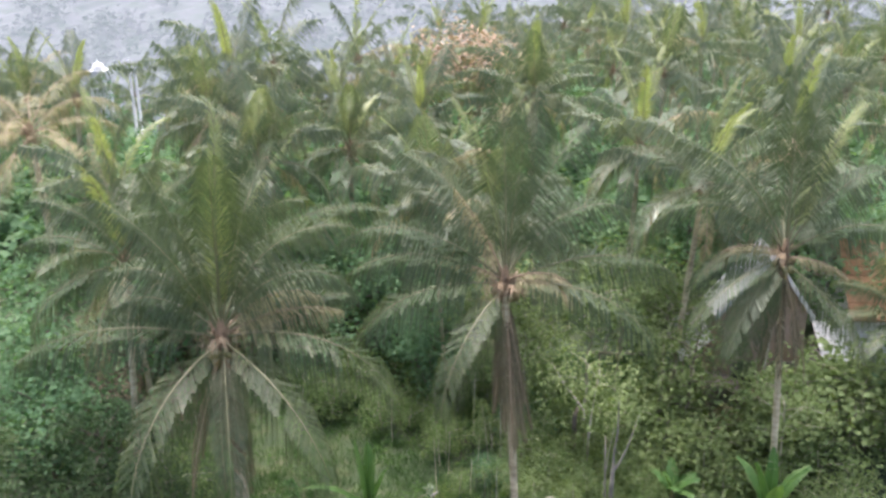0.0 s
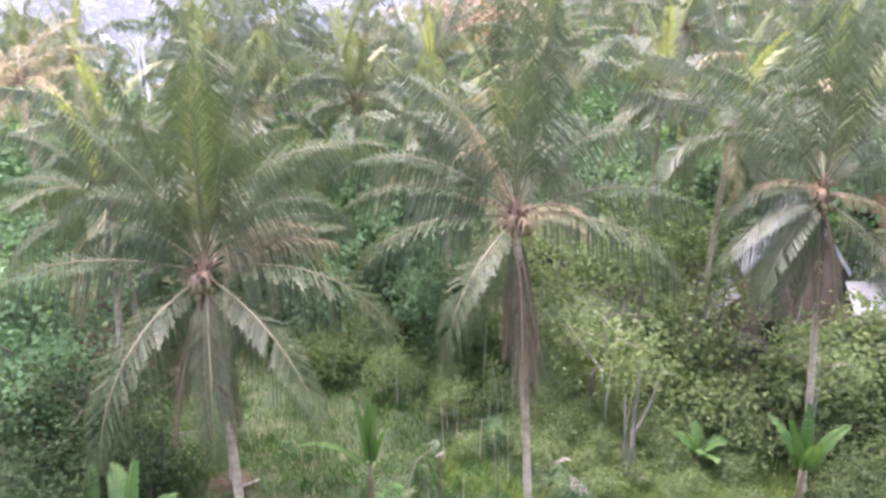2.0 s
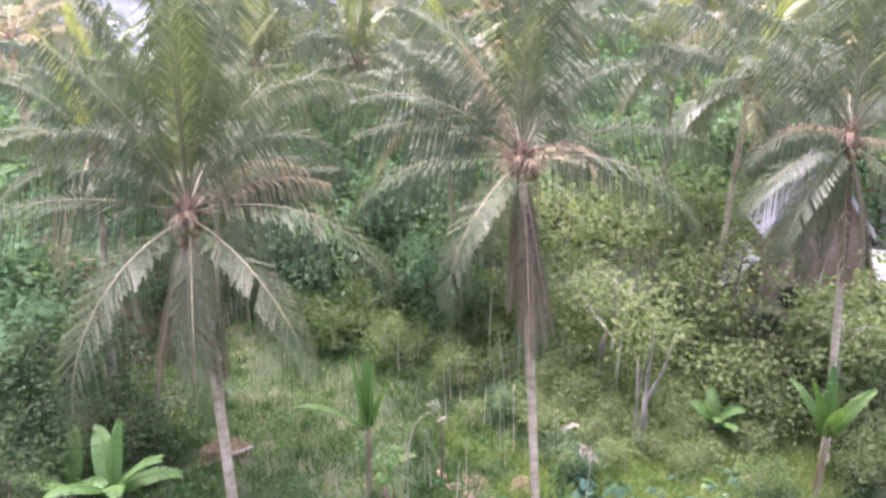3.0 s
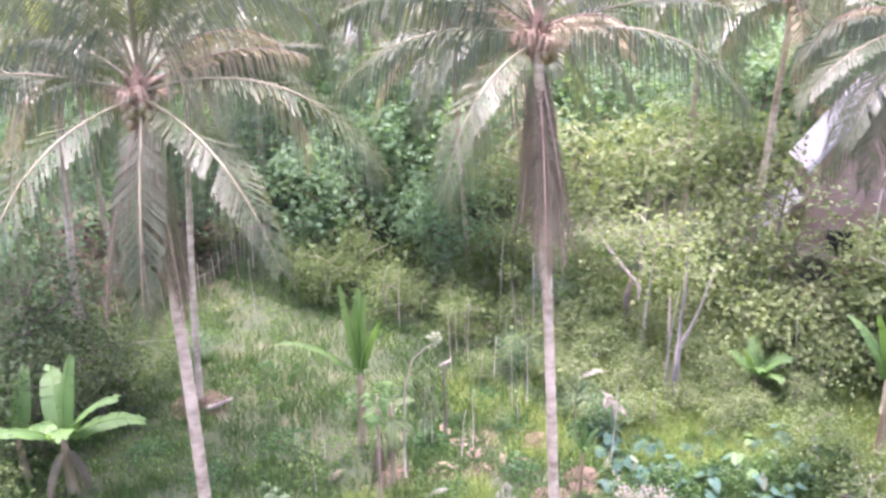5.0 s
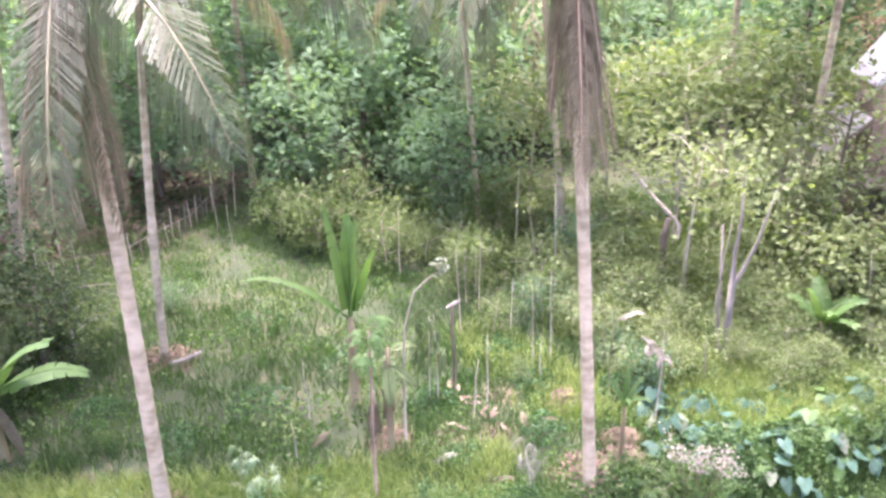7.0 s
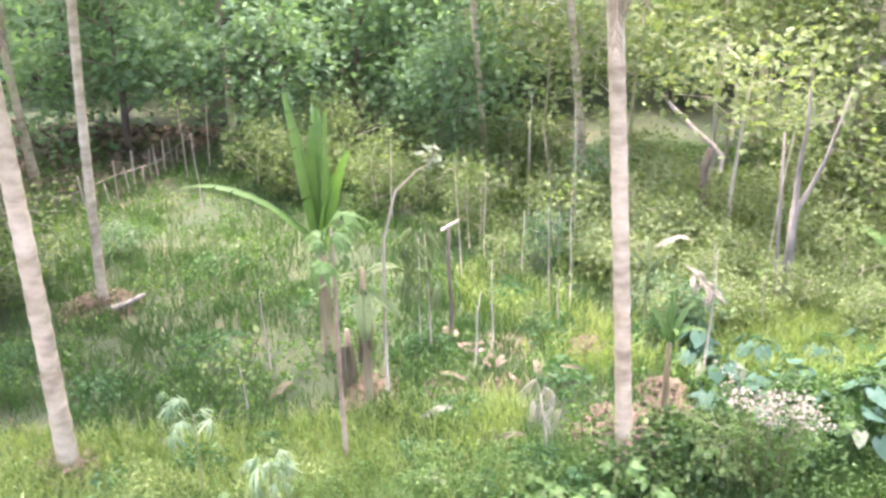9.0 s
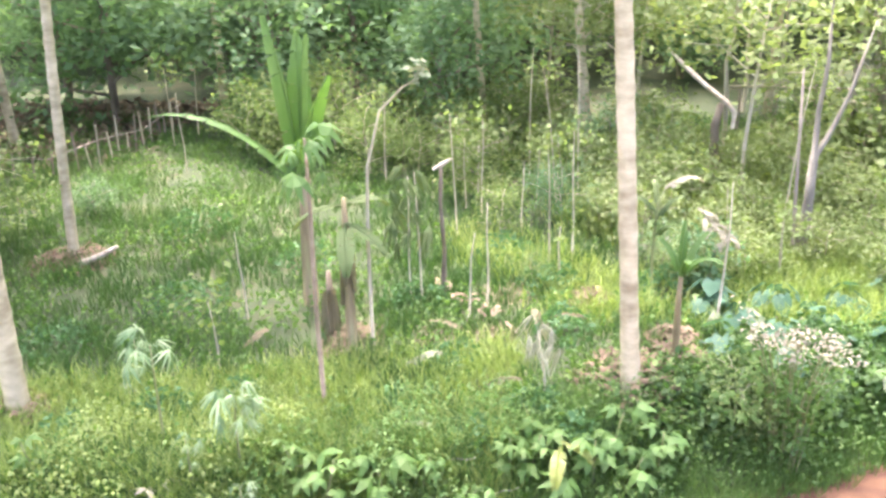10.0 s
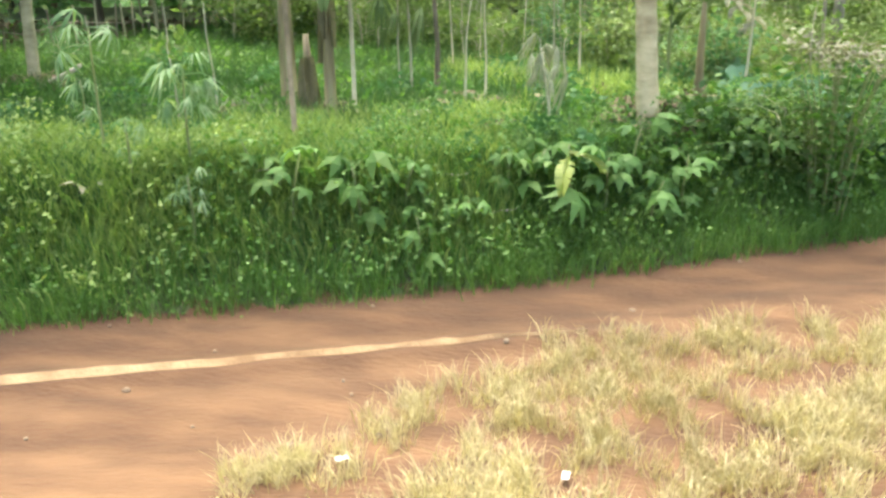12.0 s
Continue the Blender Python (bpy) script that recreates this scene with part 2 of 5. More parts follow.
class Soup:
    """Gathers vertices and faces for one mesh."""

    def __init__(self):
        self.v, self.f, self.m = [], [], []

    def face(self, pts, slot=0):
        k = len(self.v)
        self.v.extend(tuple(p) for p in pts)
        self.f.append(tuple(range(k, k + len(pts))))
        self.m.append(slot)

    def strip(self, lefts, rights, slot=0, tip=None):
        """A ribbon of quads through pairs of points, with an optional pointed tip."""
        k, n = len(self.v), len(lefts)
        for a, b in zip(lefts, rights):
            self.v.extend((tuple(a), tuple(b)))
        for i in range(n - 1):
            self.f.append((k + 2 * i, k + 2 * i + 1, k + 2 * i + 3, k + 2 * i + 2))
            self.m.append(slot)
        if tip is not None:
            self.v.append(tuple(tip))
            self.f.append((k + 2 * n - 2, k + 2 * n - 1, k + 2 * n))
            self.m.append(slot)

    def tube(self, centres, radii, sides=8, slot=0, cap=True):
        """A bent tapering tube."""
        centres = [Vector(c) for c in centres]
        k, n = len(self.v), len(centres)
        for i, (c, r) in enumerate(zip(centres, radii)):
            ahead = (centres[min(i + 1, n - 1)] - centres[max(i - 1, 0)]).normalized()
            ref = Vector((1, 0, 0)) if abs(ahead.x) < 0.8 else Vector((0, 1, 0))
            a = ahead.cross(ref).normalized()
            b = ahead.cross(a)
            for s in range(sides):
                w = 2 * math.pi * s / sides
                self.v.append(tuple(c + (a * math.cos(w) + b * math.sin(w)) * r))
        for i in range(n - 1):
            for s in range(sides):
                t = (s + 1) % sides
                self.f.append((k + i * sides + s, k + i * sides + t, k + (i + 1) * sides + t, k + (i + 1) * sides + s))
                self.m.append(slot)
        if cap:
            for i in (0, n - 1):
                self.f.append(tuple(k + i * sides + s for s in range(sides)))
                self.m.append(slot)

    def box(self, lo, hi, slot=0):
        (x0, y0, z0), (x1, y1, z1) = lo, hi
        k = len(self.v)
        self.v.extend([(x0, y0, z0), (x1, y0, z0), (x1, y1, z0), (x0, y1, z0), (x0, y0, z1), (x1, y0, z1), (x1, y1, z1), (x0, y1, z1)])
        for f in ((0, 3, 2, 1), (4, 5, 6, 7), (0, 1, 5, 4), (1, 2, 6, 5), (2, 3, 7, 6), (3, 0, 4, 7)):
            self.f.append(tuple(k + i for i in f))
            self.m.append(slot)

    def blob(self, c, r, seg=8, ring=5, rough=0.0, slot=0):
        k = len(self.v)
        for i in range(ring + 1):
            th = math.pi * i / ring
            for s in range(seg):
                w = 2 * math.pi * s / seg
                q = 1 + (rough * (rng.random() - 0.5) if 0 < i < ring else 0)
                self.v.append((c[0] + r[0] * q * math.sin(th) * math.cos(w), c[1] + r[1] * q * math.sin(th) * math.sin(w), c[2] + r[2] * q * math.cos(th)))
        for i in range(ring):
            for s in range(seg):
                t = (s + 1) % seg
                self.f.append((k + i * seg + s, k + (i + 1) * seg + s, k + (i + 1) * seg + t, k + i * seg + t))
                self.m.append(slot)

    def mesh(self, name, *mats, smooth=False):
        me = bpy.data.meshes.new(name)
        me.from_pydata(self.v, [], self.f)
        for m in mats:
            me.materials.append(m)
        if len(mats) > 1:
            me.polygons.foreach_set("material_index", self.m)
        if smooth:
            me.polygons.foreach_set("use_smooth", [True] * len(self.f))
        me.update()
        return me


def part(name, mesh, parent, label="", at=None):
    ob = new(name, mesh)
    ob.parent = parent
    if at is not None:
        ob.matrix_basis = at
    if label:
        tagged(ob, label)
    return ob


def thing(name, label, category, at, group="", kind="", data=None):
    ob = new(name, data)
    ob.matrix_basis = at if isinstance(at, Matrix) else Matrix.Translation(at)
    return tagged(ob, label, category, group, kind)


def smooth01(t):
    t = min(1.0, max(0.0, t))
    return t * t * (3 - 2 * t)


# ---------- ground ----------


def road_edge(x):
    """The far edge of the dirt road, where the bank begins."""
    c = max(-7.0, min(5.5, x))
    return 18.2 + 0.33 * c + 0.018 * c * c + (x - c) * (0.0 if x < 0 else 0.3)


def ground_z(x, y):
    d = y - road_edge(x)
    z = -0.92 + 0.92 * smooth01(d / 1.15)
    far = smooth01((math.hypot(x, y) - 60) / 120)
    z += (0.10 * noise.noise((x * 0.35, y * 0.35, 0.0)) + 0.05 * noise.noise((x * 1.1, y * 1.1, 4.0))) * smooth01(d / 2.0)
    z += 1.1 * smooth01((x - 7.5) / 4) * smooth01((y - 25) / 4)
    z += far * 1.5 * noise.noise((x * 0.02, y * 0.02, 9.0))
    z -= 13.0 * smooth01((y - 50) / 48) * (1 - 0.7 * smooth01((x + 14) / 16))
    if d < 0:
        z += 0.03 * noise.noise((x * 0.8, y * 1.6, 2.0))
        z += 0.09 * math.exp(-((d + 1.30 + 0.1 * math.sin(x * 0.9)) / 0.13) ** 2) * smooth01((2.2 - x) / 1.6)
        z -= 0.05 * math.exp(-((d + 0.75) / 0.3) ** 2) + 0.04 * math.exp(-((d + 2.1) / 0.35) ** 2)
    return z


def axis(fine_lo, fine_hi, step, reach):
    a = list(np.arange(fine_lo, fine_hi + 1e-6, step))
    g, lo, hi = step, fine_lo, fine_hi
    while hi < reach:
        g *= 1.35
        lo, hi = lo - g, hi + g
        a = [lo] + a + [hi]
    return a


def sheet(name, xs, ys, keep=None, lift=0.0):
    s, ids = Soup(), {}
    for j, y in enumerate(ys):
        for i, x in enumerate(xs):
            ids[i, j] = len(s.v)
            s.v.append((x, y, ground_z(x, y) + lift - 0.12 * (smooth01((road_edge(x) - y) / 0.35) - smooth01((road_edge(x) - 4.9 - y) / 0.6))))
    for j in range(len(ys) - 1):
        for i in range(len(xs) - 1):
            if keep is None or keep((xs[i] + xs[i + 1]) / 2, (ys[j] + ys[j + 1]) / 2):
                s.f.append((ids[i, j], ids[i + 1, j], ids[i + 1, j + 1], ids[i, j + 1]))
                s.m.append(0)
    return s


ground = thing("ground", "grassy earth of a palm garden on flat land", "ground", (0, 0, 0), kind="structure", data=sheet("ground", axis(-14, 16, 0.25, 3000), axis(8, 40, 0.25, 3000)).mesh("ground", TURF, smooth=True))

# the road follows its own curve; its verge side is frayed by grass
s = Soup()
RX = list(np.arange(-24, 26.01, 0.16))
RD = list(np.arange(-5.4, 0.21, 0.06))
for x in RX:
    e = road_edge(x)
    for d in RD:
        s.v.append((x, e + d, ground_z(x, e + d) + 0.012))
n = len(RD)
for i in range(len(RX) - 1):
    for j in range(n - 1):
        s.f.append((i * n + j, (i + 1) * n + j, (i + 1) * n + j + 1, i * n + j + 1))
        s.m.append(0)
road = thing("road", "red laterite dirt road with wheel ruts", "dirt road", (0, 0, 0), kind="structure", data=s.mesh("road", LATERITE, smooth=True))

# loose soil thrown up in a low ridge between the ruts
s = Soup()
lefts, rights, mids = [], [], []
for x in np.arange(-14, 1.3, 0.07):
    c = road_edge(x) - 1.30 - 0.1 * math.sin(x * 0.9)
    w = (0.03 + 0.025 * noise.noise((x * 2.3, 0, 0)) - 0.012 * x) * smooth01((1.4 - x) / 1.2) * smooth01((x + 15) / 4) + 0.008
    lefts.append((x, c - w, ground_z(x, c - w) + 0.012))
    mids.append((x, c, ground_z(x, c) + 0.035 + 0.02 * noise.noise((x * 5, 1, 0))))
    rights.append((x, c + w, ground_z(x, c + w) + 0.012))
s.strip(lefts, mids)
s.strip(mids, rights)
thing("soil_ridge", "low ridge of pale loose soil along the road", "soil", (0, 0, 0), kind="structure", data=s.mesh("soil_ridge", LOOSE, smooth=True))

# ---------- palms ----------
FRONDS = {}


def frond_meshes(elev, bend, length, kind, lod, seed=0):
    """Leaflets and stalk of one frond that sets out along +x at elev degrees and sinks under its weight."""
    key = (round(elev / 8), round(bend, 1), round(length, 1), kind, lod, seed)
    if key in FRONDS:
        return FRONDS[key]
    r = random.Random(str(key))
    steps = {0: 16, 1: 9, 2: 6}[lod]
    pts, ang, p = [Vector((0, 0, 0))], radians(elev), Vector((0, 0, 0))
    twist = r.uniform(-0.12, 0.12)
    for i in range(steps):
        t = (i + 1) / steps
        a = ang - bend * (t ** 1.6)
        a = max(a, radians(-86))
        p = p + Vector((math.cos(a), twist * t, math.sin(a))) * (length / steps)
        pts.append(p.copy())
    leaf, stalk = Soup(), Soup()
    stalk.tube(pts, [0.034 * (1 - 0.88 * (i / steps) ** 0.8) + 0.004 for i in range(steps + 1)], sides={0: 6, 1: 4, 2: 3}[lod], cap=False)
    count = {0: 92, 1: 44, 2: 17}[lod]
    wide = {0: 0.018, 1: 0.042, 2: 0.085}[lod] * (0.8 if kind == "dry" else 1)
    share = {"young": 0.10, "withered": 0.11, "dry": 0.23}.get(kind, 0.29)
    # how far the leaflets sink at once, and how steeply their outer halves hang
    sink, hang = {"green": (0.25, 2.0) if elev < 12 else (0.2, 1.6) if elev < 45 else (0.05, 1.0), "young": (0.0, 0.3), "dry": (0.5, 1.8), "withered": (0.3, 1.0)}[kind]
    down = Vector((0, 0, -1))
    for side in (-1, 1):
        gap = 0.0
        for k in range(count):
            t = 0.14 + 0.86 * (k + r.random() * 0.6) / count
            gap = max(0.0, gap - 1) if gap else (r.uniform(1, 4) if r.random() < 0.03 else 0.0)
            if gap or kind == "dry" and r.random() < 0.3:
                continue
            f = min(t, 0.999) * steps
            i = int(f)
            o = pts[i].lerp(pts[i + 1], f - i)
            ahead = (pts[i + 1] - pts[i]).normalized()
            out = Vector((0, side, 0))
            up = out.cross(ahead) * side
            long = length * share * (0.3 + 1.0 * math.sin(math.pi * min(1, 0.16 + t * 0.8)) ** 0.8) * r.uniform(0.86, 1.08)
            fan = (1.5 if kind == "young" else 0.55 + 0.010 * max(0, elev - 25) + (0.3 if elev < 12 else 0)) + 0.8 * t ** 3
            d0 = (out + ahead * fan + (-up if up.z < 0 else up) * r.uniform(-0.1, 0.3) + down * sink).normalized()
            d1 = (d0 * 0.7 + down * hang * r.uniform(0.75, 1.3)).normalized()
            mid = o + d0 * long * 0.4
            tip = mid + d1 * long * 0.6
            w = ahead * wide * r.uniform(0.75, 1.1)
            if lod == 2:
                leaf.strip([o - w], [o + w], tip=tip)
            else:
                leaf.strip([o - w * 0.5, mid - w], [o + w * 0.5, mid + w], tip=tip)
    mats = {"green": (HAZED_LEAF if lod else PALM_LEAF, RACHIS), "young": (PALM_YOUNG, RACHIS), "dry": (PALM_DRY, RACHIS_DRY), "withered": (WITHERED, RACHIS_DRY)}[kind]
    FRONDS[key] = leaf.mesh("frond", mats[0]), stalk.mesh("stalk", mats[1], smooth=True)
    return FRONDS[key]


def trunk_mesh(base, top, bow, r0, r1, rings, sides, seed=0):
    r = random.Random(seed)
    base, top = Vector(base), Vector(top)
    midp = base.lerp(top, 0.5) + Vector(bow)
    cs, rs = [], []
    for i in range(rings + 1):
        t = i / rings
        c = base * (1 - t) ** 2 + midp * 2 * t * (1 - t) + top * t * t
        cs.append(c)
        flare = 0.05 * math.exp(-t * 22)
        rs.append(r0 + (r1 - r0) * t + flare + (0.007 if i % 2 else -0.004) + r.uniform(-0.004, 0.004))
    s = Soup()
    s.tube(cs, rs, sides)
    return s.mesh("trunk", BARK, smooth=True)


def nut_mesh():
    s = Soup()
    s.blob((0, 0, 0), (0.095, 0.095, 0.125), 9, 6)
    return s.mesh("coconut", NUT, smooth=True)


NUTMESH = nut_mesh()


def fibre_mesh(h, r, seed):
    """Old leaf bases and fibre that wrap the top of the trunk."""
    q = random.Random(seed)
    s = Soup()
    s.tube([(0, 0, -h * 0.55), (0, 0, -h * 0.2), (0, 0, h * 0.2), (0, 0, h * 0.7)], [r * 0.8, r * 1.35, r * 1.25, r * 0.4], 10)
    for k in range(26):
        w = q.uniform(0, 6.283)
        z0 = q.uniform(-h * 0.5, h * 0.3)
        d = Vector((math.cos(w), math.sin(w), 0))
        t = Vector((-d.y, d.x, 0)) * q.uniform(0.04, 0.07)
        a = d * r * 1.1 + Vector((0, 0, z0))
        b = a + d * q.uniform(0.06, 0.2) + Vector((0, 0, q.uniform(0.1, 0.35)))
        s.strip([a - t, b - t * 0.6], [a + t, b + t * 0.6], tip=b + Vector((0, 0, q.uniform(-0.15, 0.1))) + d * 0.12)
    return s.mesh("crown_fibre", FIBRE)


def stalk_mesh(seed):
    """A flower stalk with many drooping strands."""
    q = random.Random(seed)
    s = Soup()
    s.tube([(0, 0, 0), (0.25, 0, 0.1), (0.45, 0, 0.02)], [0.025, 0.02, 0.012], 5)
    for k in range(26):
        o = Vector((q.uniform(0.15, 0.45), 0, 0.08))
        d = Vector((q.uniform(0.1, 0.6), q.uniform(-0.45, 0.45), q.uniform(-0.1, 0.25)))
        m = o + d * 0.5
        e = m + Vector((d.x * 0.2, d.y * 0.3, -q.uniform(0.15, 0.4)))
        w = Vector((0, 0.012, 0.006))
        s.strip([o - w, m - w], [o + w, m + w], tip=e)
    return s.mesh("flower_stalk", SPATHE)


def palm(base, crown, fronds, lod, label, group="coconut palms", bow=(0, 0, 0), r0=0.17, r1=0.125, nuts=8, stalks=2, seed=0, origin=None):
    """A coconut palm; fronds: azimuth (0 right, 90 away), elevation, length, bend, kind."""
    q = random.Random(seed)
    base, crown = Vector(base), Vector(crown)
    ob = thing("coconut_palm", label, "palm tree", base, group)
    c = crown - base
    part("trunk", trunk_mesh((0, 0, -0.25), c, bow, r0, r1, {0: 64, 1: 20, 2: 10}[lod], {0: 12, 1: 7, 2: 5}[lod], seed), ob)
    if lod < 2:
        part("crown_fibre", fibre_mesh(0.9, r1 * 1.25, seed), ob, at=Matrix.Translation(c))
    for n, (az, el, ln, bend, kind) in enumerate(fronds):
        leaf, stalk = frond_meshes(el, bend, ln, kind, lod, n % 3 if lod == 0 else n % 2)
        at = Matrix.Translation(c + Vector((0, 0, 0.25 * math.sin(radians(max(el, -40)))))) @ Matrix.Rotation(radians(az), 4, "Z")
        fr = part("frond", leaf, ob, {"green": "", "young": "upright yellow-green young frond", "dry": "dry brown hanging frond", "withered": "dead grey-brown frond hanging against the trunk"}[kind], at)
        part("frond_stalk", stalk, fr)
    for n in range(stalks):
        part("flower_stalk", stalk_mesh(seed * 5 + n), ob, "dry orange flower stalk", Matrix.Translation(c + Vector((0, 0, 0.1))) @ Matrix.Rotation(q.uniform(0, 6.28), 4, "Z") @ Matrix.Rotation(q.uniform(-0.2, 0.5), 4, "Y"))
    for n in range(nuts):
        w = q.choice((4.4, 5.3, 3.4, 0.3)) + q.uniform(-0.4, 0.4)
        part("coconut", NUTMESH, ob, "", Matrix.Translation(c + Vector((math.cos(w) * q.uniform(0.2, 0.36), math.sin(w) * q.uniform(0.2, 0.36), q.uniform(-0.5, -0.1)))) @ Euler((q.uniform(-0.6, 0.6), q.uniform(-0.6, 0.6), 0)).to_matrix().to_4x4())
    return ob


G, Y, D, W = "green", "young", "dry", "withered"
palm((-5.5, 19.55, 0.0), (-5.95, 20.15, 9.65), [
    (188, 16, 5.4, 0.9, G), (162, 38, 3.8, 1.6, G), (172, 62, 4.6, 2.2, G), (182, 66, 4.4, 0.5, G), (80, 86, 5.2, 0.12, Y), (100, 80, 5.0, 0.2, G), (300, 84, 4.8, 0.15, G), (200, 78, 4.6, 0.25, G),
    (20, 72, 4.8, 1.5, G), (40, 78, 5.0, 0.4, G), (15, 60, 4.2, 1.9, G), (20, 48, 3.2, 1.6, D), (8, 30, 3.2, 0.8, D), (22, 24, 3.6, 0.6, G), (348, 18, 5.2, 1.4, G), (316, -4, 4.9, 1.1, G),
    (285, -30, 4.4, 0.9, G), (247, -2, 5.4, 1.4, G), (120, 45, 4.6, 1.0, G), (85, 35, 4.6, 1.0, G), (55, 25, 4.6, 1.1, G),
    (205, -70, 4.4, 0.2, W), (225, -66, 4.4, 0.3, W), (250, -74, 4.0, 0.2, W), (275, -76, 3.6, 0.15, W), (305, -70, 4.2, 0.3, W), (330, -74, 3.8, 0.2, W), (190, -66, 4.0, 0.3, W), (170, -72, 3.6, 0.2, W)],
    0, "tall coconut palm with upright young and drooping old fronds", bow=(0.12, 0, 0), r0=0.135, r1=0.11, nuts=12, stalks=4, seed=1)
palm((2.1, 20.35, 0.0), (1.42, 22.0, 10.42), [
    (200, 14, 4.6, 1.2, G), (240, -6, 4.4, 1.3, G), (337, 16, 4.6, 1.3, G), (165, 38, 5.2, 1.3, G), (178, 30, 4.6, 1.2, G), (14, 22, 4.9, 0.9, G), (95, 86, 5.2, 0.12, G), (170, 82, 4.6, 0.2, Y),
    (40, 70, 5.0, 0.8, G), (60, 78, 5.0, 0.3, G), (20, 60, 4.4, 1.5, G), (345, 34, 2.4, 1.8, D), (335, 24, 2.2, 1.4, D), (165, 66, 2.8, 0.3, D), (180, 35, 1.6, 0.8, D), (60, 42, 4.6, 0.9, G),
    (130, 44, 4.8, 0.9, G), (100, 36, 4.8, 0.9, G), (150, 64, 4.6, 0.9, G),
    (268, -73, 3.9, 0.06, W), (277, -72, 4.4, 0.06, W), (287, -69, 4.9, 0.04, W), (296, -71, 4.5, 0.06, W), (306, -73, 4.0, 0.06, W), (280, -73, 3.9, 0.04, W), (293, -74, 4.4, 0.04, W), (318, -75, 4.2, 0.05, W), (256, -76, 3.5, 0.05, W), (300, -67, 2.9, 0.2, W), (345, -78, 3.7, 0.05, W), (230, -80, 3.4, 0.05, W), (20, -79, 3.5, 0.05, W)],
    0, "tall slender coconut palm with a ragged crown", bow=(0.04, -0.42, 0), r0=0.112, r1=0.1, nuts=9, stalks=5, seed=2)
palm((10.75, 24.3, 0.9), (9.85, 24.4, 10.35), [
    (178, 26, 2.8, 1.8, D), (192, 18, 3.4, 1.6, G), (215, 0, 4.0, 0.9, G), (228, -14, 3.8, 0.8, G), (170, 52, 4.4, 1.7, G), (155, 66, 4.6, 1.0, G), (100, 86, 5.2, 0.1, G), (60, 80, 4.8, 0.25, G),
    (40, 68, 5.0, 0.5, Y), (25, 72, 4.8, 0.4, Y), (15, 60, 4.6, 1.2, G), (345, 42, 4.2, 1.4, G), (332, 10, 2.0, 0.9, D), (310, -20, 3.6, 0.7, G), (120, 45, 4.6, 0.9, G), (80, 40, 4.6, 0.9, G),
    (50, 30, 4.4, 1.0, G), (20, 25, 4.4, 1.0, G), (300, -62, 3.4, 0.4, W), (265, -74, 3.6, 0.2, W), (325, -66, 4.0, 0.3, W), (340, -70, 3.6, 0.2, W), (240, -70, 3.4, 0.3, W), (205, -38, 3.8, 0.9, G), (190, -52, 3.4, 0.6, G), (225, -48, 3.6, 0.7, G)],
    0, "coconut palm with dead brown lower fronds", bow=(0.1, 0, 0), r0=0.11, r1=0.09, nuts=10, stalks=3, seed=3)


def crown_set(q, count, size=4.4, dry=0.12):
    rows = []
    for n in range(count):
        t = n / (count - 1)
        el = 84 - 112 * t ** 1.15 + q.uniform(-6, 6)
        kind = Y if el > 66 and q.random() < 0.6 else (D if el < -8 and q.random() < 0.5 or q.random() < dry * 0.5 else G)
        rows.append((n * 137.5 + q.uniform(-14, 14), 8 * round(el / 8), round(size * q.uniform(0.86, 1.1) * 2) / 2, round(2 * (0.5 + 1.05 * (1 - max(el, 0) / 90))) / 2, kind))
    return rows


palm((-7.4, 24.85, 0.0), (-6.75, 25.2, 9.6), crown_set(random.Random(5), 20), 0, "coconut palm with a pale trunk and dense crown", bow=(-0.25, 0, 0), r0=0.09, r1=0.075, nuts=5, seed=4)
palm((-11.3, 26.0, 0.0), (-10.7, 26.4, 9.0), crown_set(random.Random(8), 18, 4.2), 0, "coconut palm half hidden behind another palm", r0=0.12, r1=0.1, nuts=4, seed=7)
# a palm whose fronds have dried out
dead = [(az, el, 4.4, b, D) for k, (az, el, b) in enumerate([(10, 50, 1.4), (60, 60, 1.2), (110, 40, 1.3), (160, 55, 1.3), (200, 35, 1.5), (240, 20, 1.5), (285, 45, 1.6), (320, 25, 1.5), (345, 5, 1.2), (265, -10, 1.2), (180, 10, 1.2), (30, 25, 1.3), (130, 15, 1.2), (300, -30, 0.9), (220, -30, 0.9)])]
palm((-18.8, 38.2, 0.0), (-18.9, 38.0, 10.2), dead, 0, "coconut palm with dried brown drooping fronds", seed=6)

# a young palm before the tiled house
palm((16.2, 28.4, 1.0), (16.3, 28.3, 6.2), [(190, 30, 3.2, 1.2, G), (215, 15, 3.0, 1.1, G), (240, 35, 3.2, 1.3, G), (265, 12, 3.0, 1.2, G), (165, 45, 3.0, 0.9, G), (290, 30, 3.2, 1.2, G), (320, 15, 3.0, 1.1, G), (345, 40, 3.2, 1.0, G), (15, 20, 3.0, 1.0, G), (60, 45, 3.0, 0.8, G), (110, 55, 3.2, 0.7, G), (200, 66, 3.2, 0.5, G), (280, 72, 3.2, 0.4, G), (30, 78, 3.4, 0.2, Y), (250, -30, 2.4, 0.7, D)], 0, "shorter coconut palm in front of the tiled house", r0=0.13, r1=0.1, nuts=3, stalks=1, seed=9)

